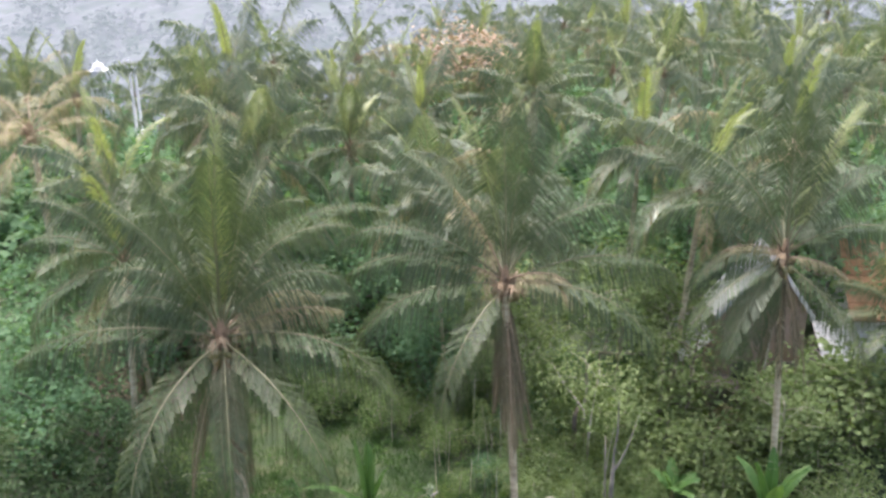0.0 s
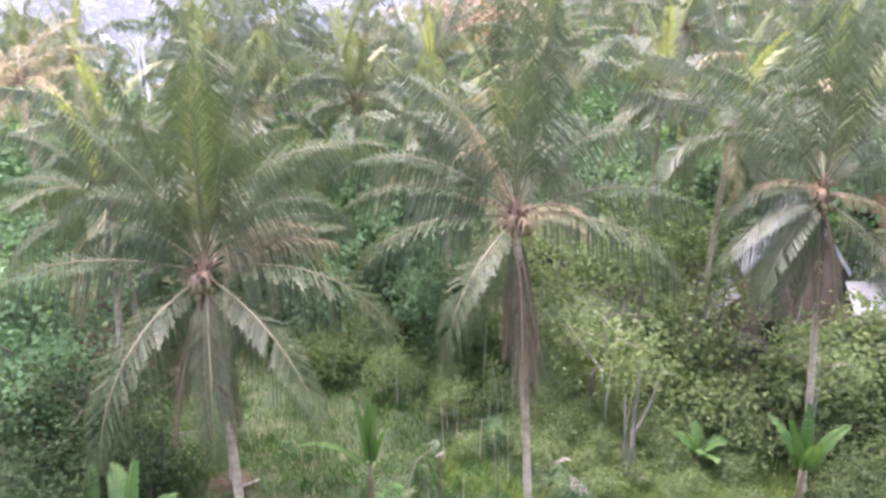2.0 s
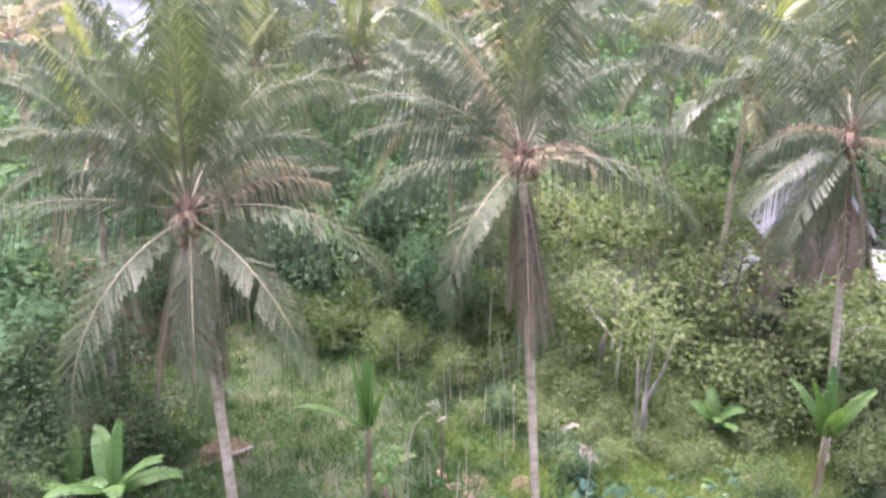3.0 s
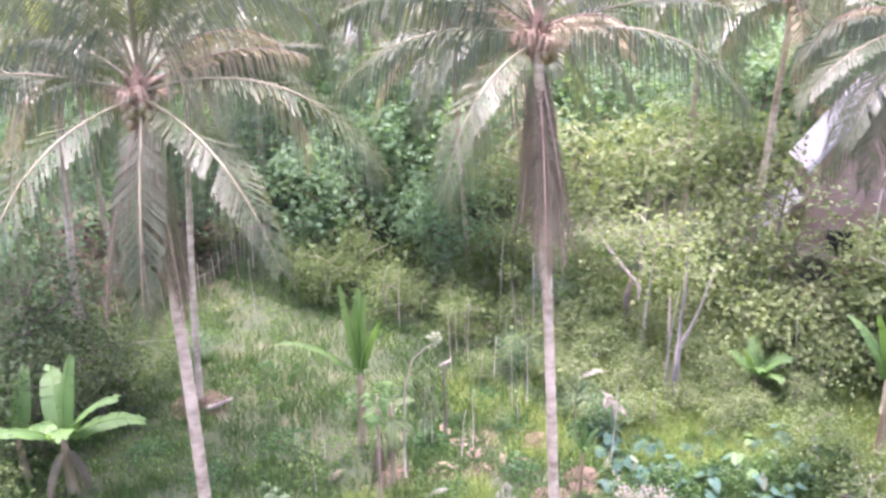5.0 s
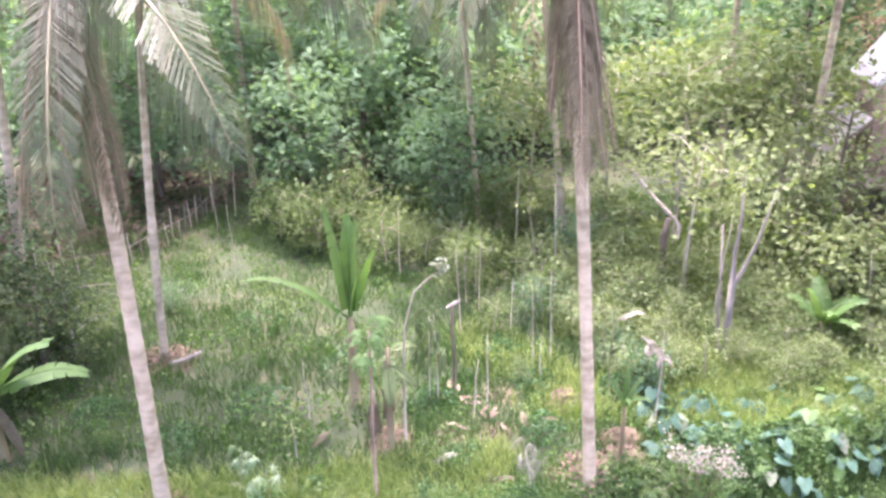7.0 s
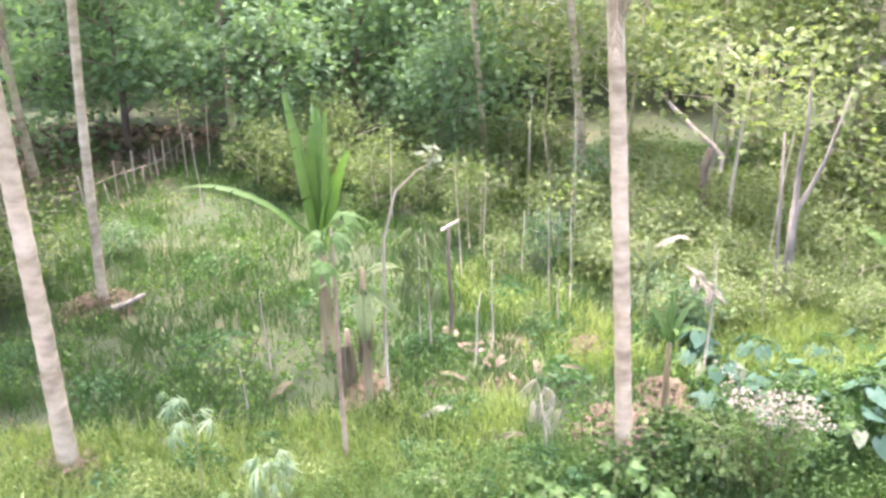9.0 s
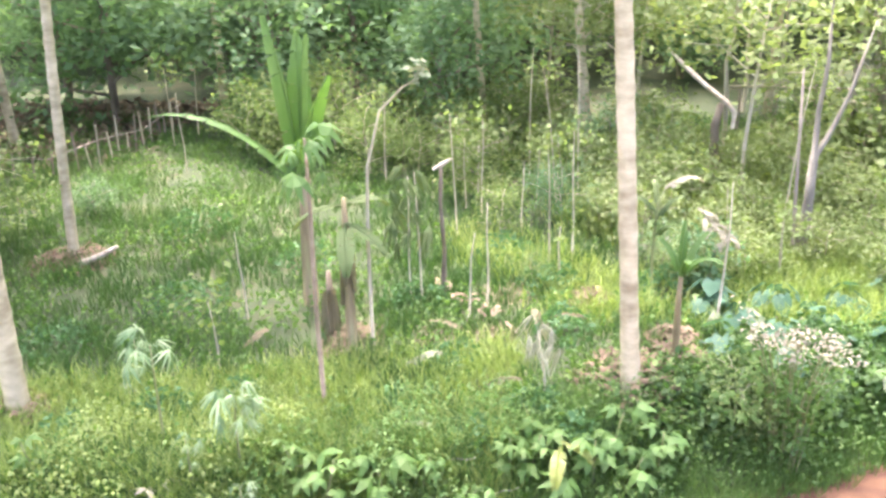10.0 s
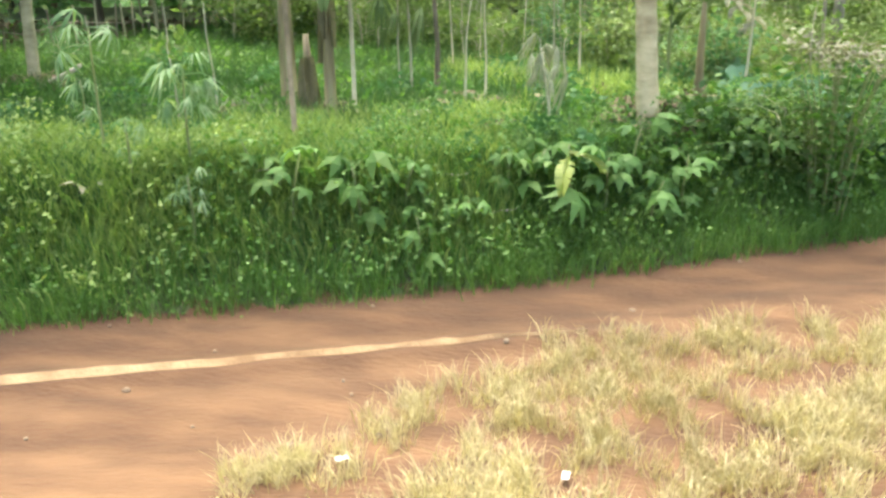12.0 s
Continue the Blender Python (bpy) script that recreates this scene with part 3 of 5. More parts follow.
# palms of the garden behind, placed singly
q = random.Random(11)
KEPT = [(7.9, 36.6, 10.2), (9.3, 31.5, 10.2), (-8.6, 37.3, 9.3), (-7.3, 54.0, 8.2), (-13.5, 33.0, 8.8), (13.8, 35.0, 10.5), (-12.8, 45.0, 9.2), (-1.8, 45.0, 9.3), (15.5, 42.0, 10.6), (4.2, 47.0, 10.0), (11.5, 49.0, 11.0), (-5.0, 41.0, 8.8), (19.5, 31.5, 10.4)]
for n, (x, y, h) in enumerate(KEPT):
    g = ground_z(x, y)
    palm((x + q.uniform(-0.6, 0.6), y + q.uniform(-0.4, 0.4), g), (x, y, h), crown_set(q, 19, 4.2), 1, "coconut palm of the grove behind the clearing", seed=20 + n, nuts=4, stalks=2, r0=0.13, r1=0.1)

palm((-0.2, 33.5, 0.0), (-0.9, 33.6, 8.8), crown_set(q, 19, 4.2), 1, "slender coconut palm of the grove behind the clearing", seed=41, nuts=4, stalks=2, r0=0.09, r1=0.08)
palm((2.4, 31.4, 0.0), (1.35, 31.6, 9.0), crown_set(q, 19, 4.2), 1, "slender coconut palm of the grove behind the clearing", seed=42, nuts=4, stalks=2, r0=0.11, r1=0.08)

# the far grove
models = []
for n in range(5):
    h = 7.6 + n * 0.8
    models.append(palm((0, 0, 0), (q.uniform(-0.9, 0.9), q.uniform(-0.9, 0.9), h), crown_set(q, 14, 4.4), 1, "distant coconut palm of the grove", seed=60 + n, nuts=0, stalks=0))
spots = []
tries = 0
while len(spots) < 105 and tries < 6000:
    tries += 1
    y = 48 + 62 * q.random()
    x = q.uniform(-1, 1) * (6 + y * 0.56)
    if math.hypot(x, y - 40) < 14 or any(math.hypot(x - a, y - b) < 4.2 + y * 0.012 for a, b in spots) or any(math.hypot(x - a, y - b) < 3.5 for a, b, c in KEPT) or (-40 < x < -22 and 62 < y < 92) or (y < 92 and -0.45 < x / y < -0.33):
        continue
    spots.append((x, y))
for n, (x, y) in enumerate(spots):
    at = pose(x, y, ground_z(x, y), 0, 0, q.uniform(0, 360)) @ Matrix.Scale(q.uniform(0.85, 1.15), 4)
    if n < 5:
        models[n].matrix_basis = at
    else:
        copy_thing(models[n % 5], at)

# ---------- broadleaf trees and shrubs ----------


def leaf_card(s, o, size, r, slot=0, droop=0.3, flat=1.0):
    """One leaf; flat: how far it lies level to the light."""
    d = Vector((r.gauss(0, 1), r.gauss(0, 1), r.gauss(-droop, 0.5))).normalized()
    a = d.cross(Vector((r.gauss(0, 0.6), r.gauss(0, 0.6), flat))).normalized() * size * 0.3
    m = o + d * size * 0.5
    k = len(s.v)
    s.v.extend((tuple(o), tuple(m + a), tuple(o + d * size), tuple(m - a)))
    s.f.append((k, k + 1, k + 2, k + 3))
    s.m.append(slot)


def tree_model(name, h, spread, leaves, size, leafmat, barkmat, seed, trunk_r=0.09, first=0.35, limbs=9, lean=0.2):
    """Trunk and crown meshes of a small tree."""
    r = random.Random(seed)
    wood, leaf = Soup(), Soup()
    path = [Vector((0, 0, -0.15))]
    for i in range(1, 8):
        t = i / 7
        path.append(Vector((lean * t * t * r.uniform(0.5, 1.5), r.uniform(-0.08, 0.08) * h * 0.2, h * 0.85 * t)))
    wood.tube(path, [trunk_r * (1 - 0.8 * i / 7) + 0.008 for i in range(8)], 7)
    ends = []
    for n in range(limbs):
        t = first + (1 - first) * n / limbs
        f = t * 6.99
        o = path[int(f)].lerp(path[int(f) + 1], f - int(f))
        w = n * 2.4 + r.uniform(-0.5, 0.5)
        ln = spread * (1.15 - 0.6 * abs(t - 0.55)) * r.uniform(0.55, 1.1)
        d = Vector((math.cos(w), math.sin(w), r.uniform(0.25, 0.8)))
        p1 = o + d * ln * 0.5
        p2 = p1 + Vector((d.x, d.y, d.z * r.uniform(0.0, 0.9))) * ln * 0.5
        wood.tube([o, p1, p2], [trunk_r * 0.4, trunk_r * 0.25, 0.006], 5, cap=False)
        for b in range(3):
            e = p1.lerp(p2, r.random()) + Vector((r.gauss(0, 1), r.gauss(0, 1), r.gauss(0.2, 0.6))) * ln * 0.3
            wood.tube([p1, e], [trunk_r * 0.12 + 0.003, 0.003], 3, cap=False)
            ends.append((e, ln))
        ends.append((p2, ln))
    ends.append((path[-1], spread))
    for k in range(leaves):
        e, ln = r.choice(ends)
        o = e + Vector((r.gauss(0, 1), r.gauss(0, 1), r.gauss(0, 0.7))) * (0.12 + ln * 0.24)
        leaf_card(leaf, o, size * r.uniform(0.6, 1.25), r)
    return wood.mesh("trunk", barkmat, smooth=True), leaf.mesh("crown", leafmat)


def plant_tree(name, model, x, y, label, category, group="", turn=0, scale=1.0, z=None):
    ob = thing(name, label, category, pose(x, y, ground_z(x, y) if z is None else z, 0, 0, turn) @ Matrix.Scale(scale, 4), group)
    part("trunk", model[0], ob)
    tagged(part("crown", model[1], ob), kind="stuff")
    return ob


DARK = [tree_model("t", 6.0, 2.3, 3400, 0.30, BROADLEAF, BARK_DARK, 31 + k, 0.13, 0.15, 12) for k in range(3)]
SUNNY = [tree_model("t", 5.8, 1.7, 1250, 0.22, OLIVELEAF, STEM_PALE, 41 + k, 0.055, 0.58, 8) for k in range(3)]
LOW = [tree_model("t", 2.0, 1.0, 1500, 0.12, SUNLEAF if k else BROADLEAF, STEM_PALE, 51 + k, 0.03, 0.15, 8) for k in range(3)]
LIGHT = [tree_model("t", 2.0, 1.0, 1300, 0.16, OLIVELEAF, STEM_PALE, 71 + k, 0.03, 0.15, 8) for k in range(2)]
FULL = tree_model("t", 6.0, 1.7, 850, 0.2, OLIVELEAF, BARK_DARK, 81, 0.08, 0.25, 12)
SHADED = tree_model("t", 6.0, 2.3, 3400, 0.24, SHADELEAF, BARK_DARK, 35, 0.13, 0.15, 12)
RUST = tree_model("t", 8.5, 3.0, 2600, 0.34, DRYLEAF, BARK_DARK, 61, 0.16, 0.3, 12)

for n, (x, y, sc) in enumerate([(-15.6, 29.6, 1.0), (-14.4, 26.3, 0.75), (-17.6, 33.0, 1.0), (-11.5, 36.0, 1.0), (-8.0, 39.0, 1.1), (-4.5, 37.5, 1.0), (-1.0, 38.5, 1.0), (-6.0, 34.5, 0.8), (-14.5, 39.0, 1.1), (-9.8, 43.0, 1.2), (-3.0, 44.0, 1.2), (2.0, 43.0, 1.1), (-19.0, 45.0, 1.2), (6.5, 43.5, 1.1), (-1.5, 33.5, 0.7), (12.0, 42.0, 1.1), (17.5, 38.0, 1.2), (19.0, 27.5, 0.9), (-12.0, 53.0, 1.3), (0.0, 53.0, 1.3), (10.0, 56.0, 1.3), (20.0, 50.0, 1.3), (-24.0, 53.0, 1.3), (-37.0, 84.0, 1.4), (-34.0, 85.0, 1.35), (-31.5, 84.5, 1.4)]):
    plant_tree("broadleaf_tree", DARK[n % 3], x, y, "dense dark green broadleaf tree at the edge of the clearing", "tree", "dark trees round the clearing", n * 77, sc)
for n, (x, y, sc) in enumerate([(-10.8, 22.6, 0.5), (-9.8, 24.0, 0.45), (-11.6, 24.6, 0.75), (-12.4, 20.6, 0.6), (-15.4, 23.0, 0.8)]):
    plant_tree("broadleaf_tree", SHADED, x, y, "low tree with small green leaves darkened for shade beside a palm", "tree", "dark trees round the clearing", n * 77, sc)
for n, (x, y, sc) in enumerate([(5.2, 28.4, 0.86), (5.6, 32.4, 1.1), (8.4, 30.6, 0.78), (11.7, 26.4, 0.8), (2.2, 32.5, 0.9), (9.0, 33.5, 1.1), (4.0, 36.0, 1.0), (7.3, 37.5, 1.0), (9.0, 29.2, 0.6), (9.2, 32.6, 0.9), (3.0, 31.6, 0.8), (7.0, 33.0, 1.0), (1.4, 34.6, 0.9)]):
    plant_tree("young_tree", SUNNY[n % 3], x, y, "slender young tree with light yellow-green leaves", "tree", "light young trees", n * 61, sc)
for n, (x, y, sc) in enumerate([(3.1, 24.8, 0.4), (0.3, 26.3, 0.55), (-0.2, 28.6, 0.7), (1.5, 27.2, 0.6), (0.9, 24.2, 0.3), (3.5, 20.35, 0.42), (4.4, 20.75, 0.36), (-5.0, 31.5, 1.0), (-6.4, 32.4, 0.9), (6.9, 25.2, 0.5), (8.5, 22.9, 0.8), (5.0, 27.7, 0.4), (-8.2, 27.4, 0.4), (-9.6, 25.0, 1.2), (-10.4, 18.9, 0.9), (7.2, 31.5, 1.0), (-4.6, 33.4, 1.1), (9.5, 21.6, 0.9), (2.8, 30.0, 0.9)]):
    plant_tree("shrub", LOW[n % 3] if x < 6 else LOW[1 + n % 2], x, y, "leafy knee to head high shrub in the clearing", "shrub", "shrubs of the clearing", n * 49, sc)
for n, (x, y, sc) in enumerate([(9.0, 29.3, 1.0)]):
    plant_tree("young_tree", FULL, x, y, "full leafy olive-green tree before the house gable", "tree", "light young trees", n * 100, sc)
q = random.Random(57)
thicket = []
while len(thicket) < 24:
    x, y = q.uniform(-5.5, 4.0), q.uniform(29.5, 35.5)
    if y < 25.6 and x < 1.6 or x > 5.5 and y < 26.4 or any(math.hypot(x - a, y - b) < 0.85 for a, b in thicket) or (3.9 < x < 6.1 and 25.8 < y < 28.6):
        continue
    thicket.append((x, y))
for n, (x, y) in enumerate(thicket):
    plant_tree("shrub", LIGHT[n % 2] if x > 0.5 else LOW[1 + n % 2], x, y, "leafy waist high shrub in the overgrown clearing", "shrub", "shrubs of the clearing", n * 83, q.uniform(0.45, 0.9))
for n, (x, y, sc) in enumerate([(9.2, 29.4, 0.8), (8.6, 27.6, 1.1), (9.6, 27.5, 1.2), (9.8, 26.3, 0.9), (8.1, 28.5, 1.2), (12.4, 28.0, 1.2), (12.2, 25.2, 0.9), (13.2, 26.4, 1.2), (11.6, 24.0, 0.7), (12.8, 24.2, 0.8), (13.8, 25.2, 1.0), (11.9, 26.6, 1.0), (13.3, 28.5, 1.7), (12.1, 28.6, 1.4), (14.9, 28.2, 1.9), (16.4, 28.2, 2.1), (18.2, 27.6, 2.3)]):
    plant_tree("shrub", LIGHT[n % 2], x, y, "light olive shrub near the house", "shrub", "shrubs of the clearing", n * 71, sc)
for n, (x, y, sc) in enumerate([(2.9, 25.9, 0.8), (3.6, 27.2, 1.0), (2.7, 28.3, 0.95), (4.4, 24.4, 0.6), (6.3, 27.4, 0.95), (6.9, 26.2, 0.8), (3.6, 29.6, 1.1), (5.2, 29.0, 0.8), (6.6, 29.6, 1.1), (7.9, 27.0, 0.8), (5.8, 24.9, 0.6), (7.4, 24.6, 0.65), (8.8, 25.4, 0.75), (1.6, 29.2, 1.0), (2.2, 26.9, 0.7), (4.9, 26.4, 0.7), (5.6, 25.9, 0.6), (4.1, 25.6, 0.65), (3.3, 24.2, 0.5), (6.6, 24.0, 0.6), (8.2, 26.2, 0.7), (5.1, 30.2, 0.8), (7.4, 28.2, 0.8), (4.4, 28.4, 0.75), (9.4, 27.0, 0.7)]):
    plant_tree("shrub", LIGHT[n % 2], x, y, "low yellow-green shrub of the overgrown clearing", "shrub", "shrubs of the clearing", n * 67, sc * 0.76)
plant_tree("rust_tree", RUST, 0.3, 62.0, "tree with reddish brown withered leaves", "tree", z=3.2)
plant_tree("rust_tree", RUST, 15.0, 44.0, "tree with reddish brown withered leaves", "tree", turn=130, scale=0.6)

# far woods: countless crowns merging into one canopy
r = random.Random(91)
s = Soup()
for k in range(2100):
    y = 44 + 78 * r.random()
    x = r.uniform(-1, 1) * (8 + y * 0.58)
    if -40 < x < -28 and 76 < y < 91:
        continue
    h, w = r.uniform(2.2, 6.4) + max(0, y - 90) * 0.02, r.uniform(1.8, 3.6)
    g = ground_z(x, y)
    for j in range(46):
        u, v = r.random() * 6.283, r.random() ** 0.5
        o = Vector((x + math.cos(u) * v * w, y + math.sin(u) * v * w, g + h * (1 - 0.55 * v * v) * r.uniform(0.55, 1.08)))
        leaf_card(s, o, r.uniform(0.5, 1.1), r)
thing("far_woods", "far woodland canopy of mixed green crowns", "woods", (0, 0, 0), kind="stuff", data=s.mesh("far_woods", BROADLEAF))

# hills close the distance, plain and far behind the grove, with painted haze
HILL = bpy.data.materials.new("hazy_hills")
HILL.use_nodes = True
hn = HILL.node_tree
hb = hn.nodes["Principled BSDF"]
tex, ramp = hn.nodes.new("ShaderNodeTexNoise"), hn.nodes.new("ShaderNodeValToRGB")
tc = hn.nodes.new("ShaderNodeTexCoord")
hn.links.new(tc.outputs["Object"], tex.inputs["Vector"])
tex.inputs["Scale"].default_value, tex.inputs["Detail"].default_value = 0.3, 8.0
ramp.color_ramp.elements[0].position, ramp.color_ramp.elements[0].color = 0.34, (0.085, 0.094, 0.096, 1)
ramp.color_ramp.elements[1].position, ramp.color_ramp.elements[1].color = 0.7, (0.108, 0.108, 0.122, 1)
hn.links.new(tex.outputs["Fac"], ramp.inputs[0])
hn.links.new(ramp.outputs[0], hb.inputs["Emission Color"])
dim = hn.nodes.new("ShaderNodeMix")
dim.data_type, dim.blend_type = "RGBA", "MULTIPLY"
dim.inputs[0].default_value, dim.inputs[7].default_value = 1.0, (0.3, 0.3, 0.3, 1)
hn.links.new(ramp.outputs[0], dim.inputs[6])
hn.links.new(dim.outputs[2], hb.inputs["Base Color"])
# an even glow lifts the grey-blue colour as haze would
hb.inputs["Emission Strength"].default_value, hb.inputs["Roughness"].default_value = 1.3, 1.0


def hill_z(x, t):
    return (t ** 0.8) * (48 + 22 * noise.noise((x * 0.006, 3, 0))) + 2.5 * noise.noise((x * 0.05, t * 9, 1)) - 14


s = Soup()
hx = list(np.linspace(-300, 300, 240))
for j in range(81):
    for x in hx:
        lump = 1.2 * abs(noise.noise((x * 0.16, j * 0.55, 5))) + 0.4 * noise.noise((x * 0.5, j * 1.3, 8))
        s.v.append((x, 116 + 260 * j / 80, hill_z(x, j / 80) + lump))
for j in range(80):
    for i in range(239):
        k = j * 240 + i
        s.f.append((k, k + 1, k + 241, k + 240))
        s.m.append(0)
r = random.Random(97)
for k in range(900):
    t = r.random() ** 1.5 * 0.6
    x, y = r.uniform(-1, 1) * (75 + 120 * t), 116 + 260 * t
    g, h, w = hill_z(x, t), r.uniform(2.0, 6.0), r.uniform(2.0, 4.5)
    for j in range(30):
        u, v = r.random() * 6.283, r.random() ** 0.5
        leaf_card(s, Vector((x + math.cos(u) * v * w, y + math.sin(u) * v * w, g + h * (1 - 0.6 * v * v) * r.uniform(0.5, 1.1))), r.uniform(0.9, 2.0), r)
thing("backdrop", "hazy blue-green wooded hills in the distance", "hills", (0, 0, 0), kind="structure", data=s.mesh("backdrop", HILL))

# ---------- broad-leaved garden plants ----------


def blade_mesh(length, width, rise, droop, tears, mat, seed, name="leaf"):
    """A long banana-like leaf along +x, arching over, its halves torn between the veins."""
    q = random.Random(seed)
    s = Soup()
    n = 9
    pts, p = [], Vector((0, 0, 0))
    for i in range(n + 1):
        t = i / n
        pts.append(p.copy())
        a = rise - droop * t * t
        p = p + Vector((math.cos(a), 0, math.sin(a))) * length / n
    s.tube(pts, [0.028 * (1 - 0.85 * i / n) for i in range(n + 1)], 4, cap=False)
    for side in (-1, 1):
        skip = 0.0
        for i in range(1, n):
            t0, t1 = i / n, (i + 1) / n
            w0 = width * math.sin(math.pi * min(1, t0 ** 0.75 * 0.97)) ** 0.6
            w1 = width * math.sin(math.pi * min(1, t1 ** 0.75 * 0.97)) ** 0.6
            sag = -0.25 * width * q.uniform(0.2, 1.3)
            gap = 0.04 * q.random() if q.random() < tears else 0
            a0, a1 = pts[i], pts[i + 1]
            b0 = a0 + Vector((0.06, side * w0, -abs(sag) + 0.12 * width)) + (a1 - a0) * gap * 4
            b1 = a1 + Vector((0.06, side * w1, -abs(sag) + 0.12 * width))
            s.face((a0, a1, b1, b0) if side > 0 else (a0, b0, b1, a1))
    return s.mesh(name, mat, smooth=False)


LEAVES = {}


def blade(length, width, rise, droop, tears, mat, seed):
    key = (length, width, rise, droop, tears, mat.name, seed)
    if key not in LEAVES:
        LEAVES[key] = blade_mesh(*key[:5], mat, seed)
    return LEAVES[key]


def banana(x, y, h, rows, label, r0=0.11, stemmat=BANANA_STEM, lean=0.0):
    """A banana plant; rows: azimuth, rise in degrees, length, width, bend, kind of leaf."""
    ob = thing("banana_plant", label, "banana plant", (x, y, ground_z(x, y)), "banana plants")
    s = Soup()
    s.tube([(0, 0, -0.1), (lean * 0.3, 0, h * 0.35), (lean * 0.7, 0.02, h * 0.7), (lean, 0, h)], [r0 * 1.15, r0, r0 * 0.8, r0 * 0.45], 10)
    part("stem", s.mesh("stem", stemmat, smooth=True), ob)
    for n, (az, rise, ln, wd, bend, mat) in enumerate(rows):
        dry = mat is WITHERED
        part("leaf", blade(ln, wd, radians(rise), bend, 0.8 if dry else 0.4, mat, n % 4), ob, "withered hanging leaf" if dry else "", Matrix.Translation((lean * 0.95, 0, h * (0.96 if rise > -20 else 0.85))) @ Matrix.Rotation(radians(az), 4, "Z"))
    return ob


banana(-2.62, 23.15, 2.1, [(170, 83, 2.5, 0.24, 0.12, BANANA), (20, 87, 2.2, 0.22, 0.1, BANANA), (95, 82, 2.2, 0.2, 0.2, BANANA), (330, 76, 1.8, 0.2, 0.4, BANANA), (198, 48, 2.5, 0.14, 1.2, BANANA)], "bright green banana plant with steep upright leaves")
banana(-9.2, 20.9, 1.5, [(60, 80, 2.1, 0.3, 0.3, BANANA), (350, 55, 2.2, 0.33, 0.9, BANANA), (120, 55, 2.0, 0.33, 0.9, BANANA), (230, 45, 2.0, 0.33, 1.2, BANANA), (300, 50, 2.0, 0.33, 1.1, BANANA), (20, 25, 1.9, 0.33, 1.2, BANANA), (260, -40, 1.3, 0.12, 0.9, WITHERED), (340, -50, 1.2, 0.12, 0.8, WITHERED)], "banana plant with broad arching leaves and brown stem", r0=0.13)
banana(-10.6, 21.4, 1.2, [(80, 75, 1.8, 0.3, 0.4, BANANA), (330, 45, 1.9, 0.3, 1.1, BANANA), (200, 40, 1.8, 0.3, 1.1, BANANA), (270, 55, 1.7, 0.3, 1.0, BANANA)], "smaller banana plant with arching leaves")
banana(10.2, 23.2, 2.2, [(90, 84, 2.2, 0.22, 0.2, BANANA), (200, 76, 2.2, 0.24, 0.4, BANANA), (330, 74, 2.2, 0.24, 0.5, BANANA), (260, 70, 2.0, 0.24, 0.6, BANANA), (140, 64, 2.0, 0.24, 0.8, BANANA), (20, 60, 2.0, 0.24, 0.9, BANANA)], "green banana plant beneath a palm")
banana(7.9, 25.9, 0.7, [(200, 72, 1.1, 0.18, 0.6, BANANA), (330, 60, 1.2, 0.25, 1.0, BANANA), (260, 55, 1.1, 0.25, 1.1, BANANA), (90, 64, 1.2, 0.24, 0.9, BANANA), (20, 50, 1.1, 0.24, 1.2, BANANA), (140, 45, 1.1, 0.24, 1.2, BANANA), (300, 40, 1.0, 0.24, 1.3, BANANA)], "low banana sucker with broad green leaves")
banana(2.7, 21.0, 1.5, [(80, 82, 0.7, 0.05, 0.4, BANANA), (20, 76, 0.65, 0.05, 0.9, BANANA), (160, 74, 0.6, 0.05, 1.0, BANANA), (270, 64, 0.6, 0.05, 1.6, BANANA), (320, 60, 0.65, 0.06, 1.8, BANANA)], "narrow-leaved young banana beside a palm trunk", r0=0.05)
banana(-1.66, 21.5, 2.3, [(260, -86, 0.9, 0.07, 0.04, WITHERED), (200, -86, 1.2, 0.06, 0.04, WITHERED), (330, -86, 1.0, 0.06, 0.04, WITHERED), (280, -30, 0.8, 0.12, 0.9, OLDLEAF), (180, -10, 0.8, 0.11, 1.2, OLDLEAF), (40, 10, 0.7, 0.12, 1.4, OLDLEAF), (340, -20, 0.7, 0.12, 1.0, OLDLEAF)], "old banana stem wrapped in withered brown leaves", r0=0.07)

banana(-2.04, 21.95, 1.05, [(240, -84, 1.1, 0.08, 0.05, WITHERED), (150, -84, 1.2, 0.09, 0.05, WITHERED), (30, -84, 1.1, 0.08, 0.05, WITHERED), (300, -82, 1.0, 0.08, 0.08, WITHERED), (90, -84, 1.0, 0.08, 0.05, WITHERED)], "dead banana stem wrapped in grey withered leaves", r0=0.07, stemmat=STEM_TAN)


def fan_leaf(size, fingers, mat, seed, droop=0.5, narrow=0.16):
    """A lobed leaf of pointed fingers that hang from the end of a stalk."""
    q = random.Random(seed)
    s = Soup()
    end = Vector((size * 0.9, 0, size * 0.25))
    s.tube([(0, 0, 0), (size * 0.5, 0, size * 0.25), end], [0.008, 0.006, 0.004], 3, cap=False)
    for k in range(fingers):
        w = (k / (fingers - 1) - 0.5) * 4.2
        d = Vector((math.cos(w), math.sin(w), -droop * q.uniform(0.6, 1.5))).normalized()
        c = Vector((-math.sin(w), math.cos(w), 0)) * size * narrow
        m = end + d * size * 0.5 + Vector((0, 0, 0.05 * size))
        s.strip([end - c * 0.2, m - c], [end + c * 0.2, m + c], tip=end + d * size + Vector((0, 0, -droop * 0.4 * size)))
    return s.mesh("leaf", mat)


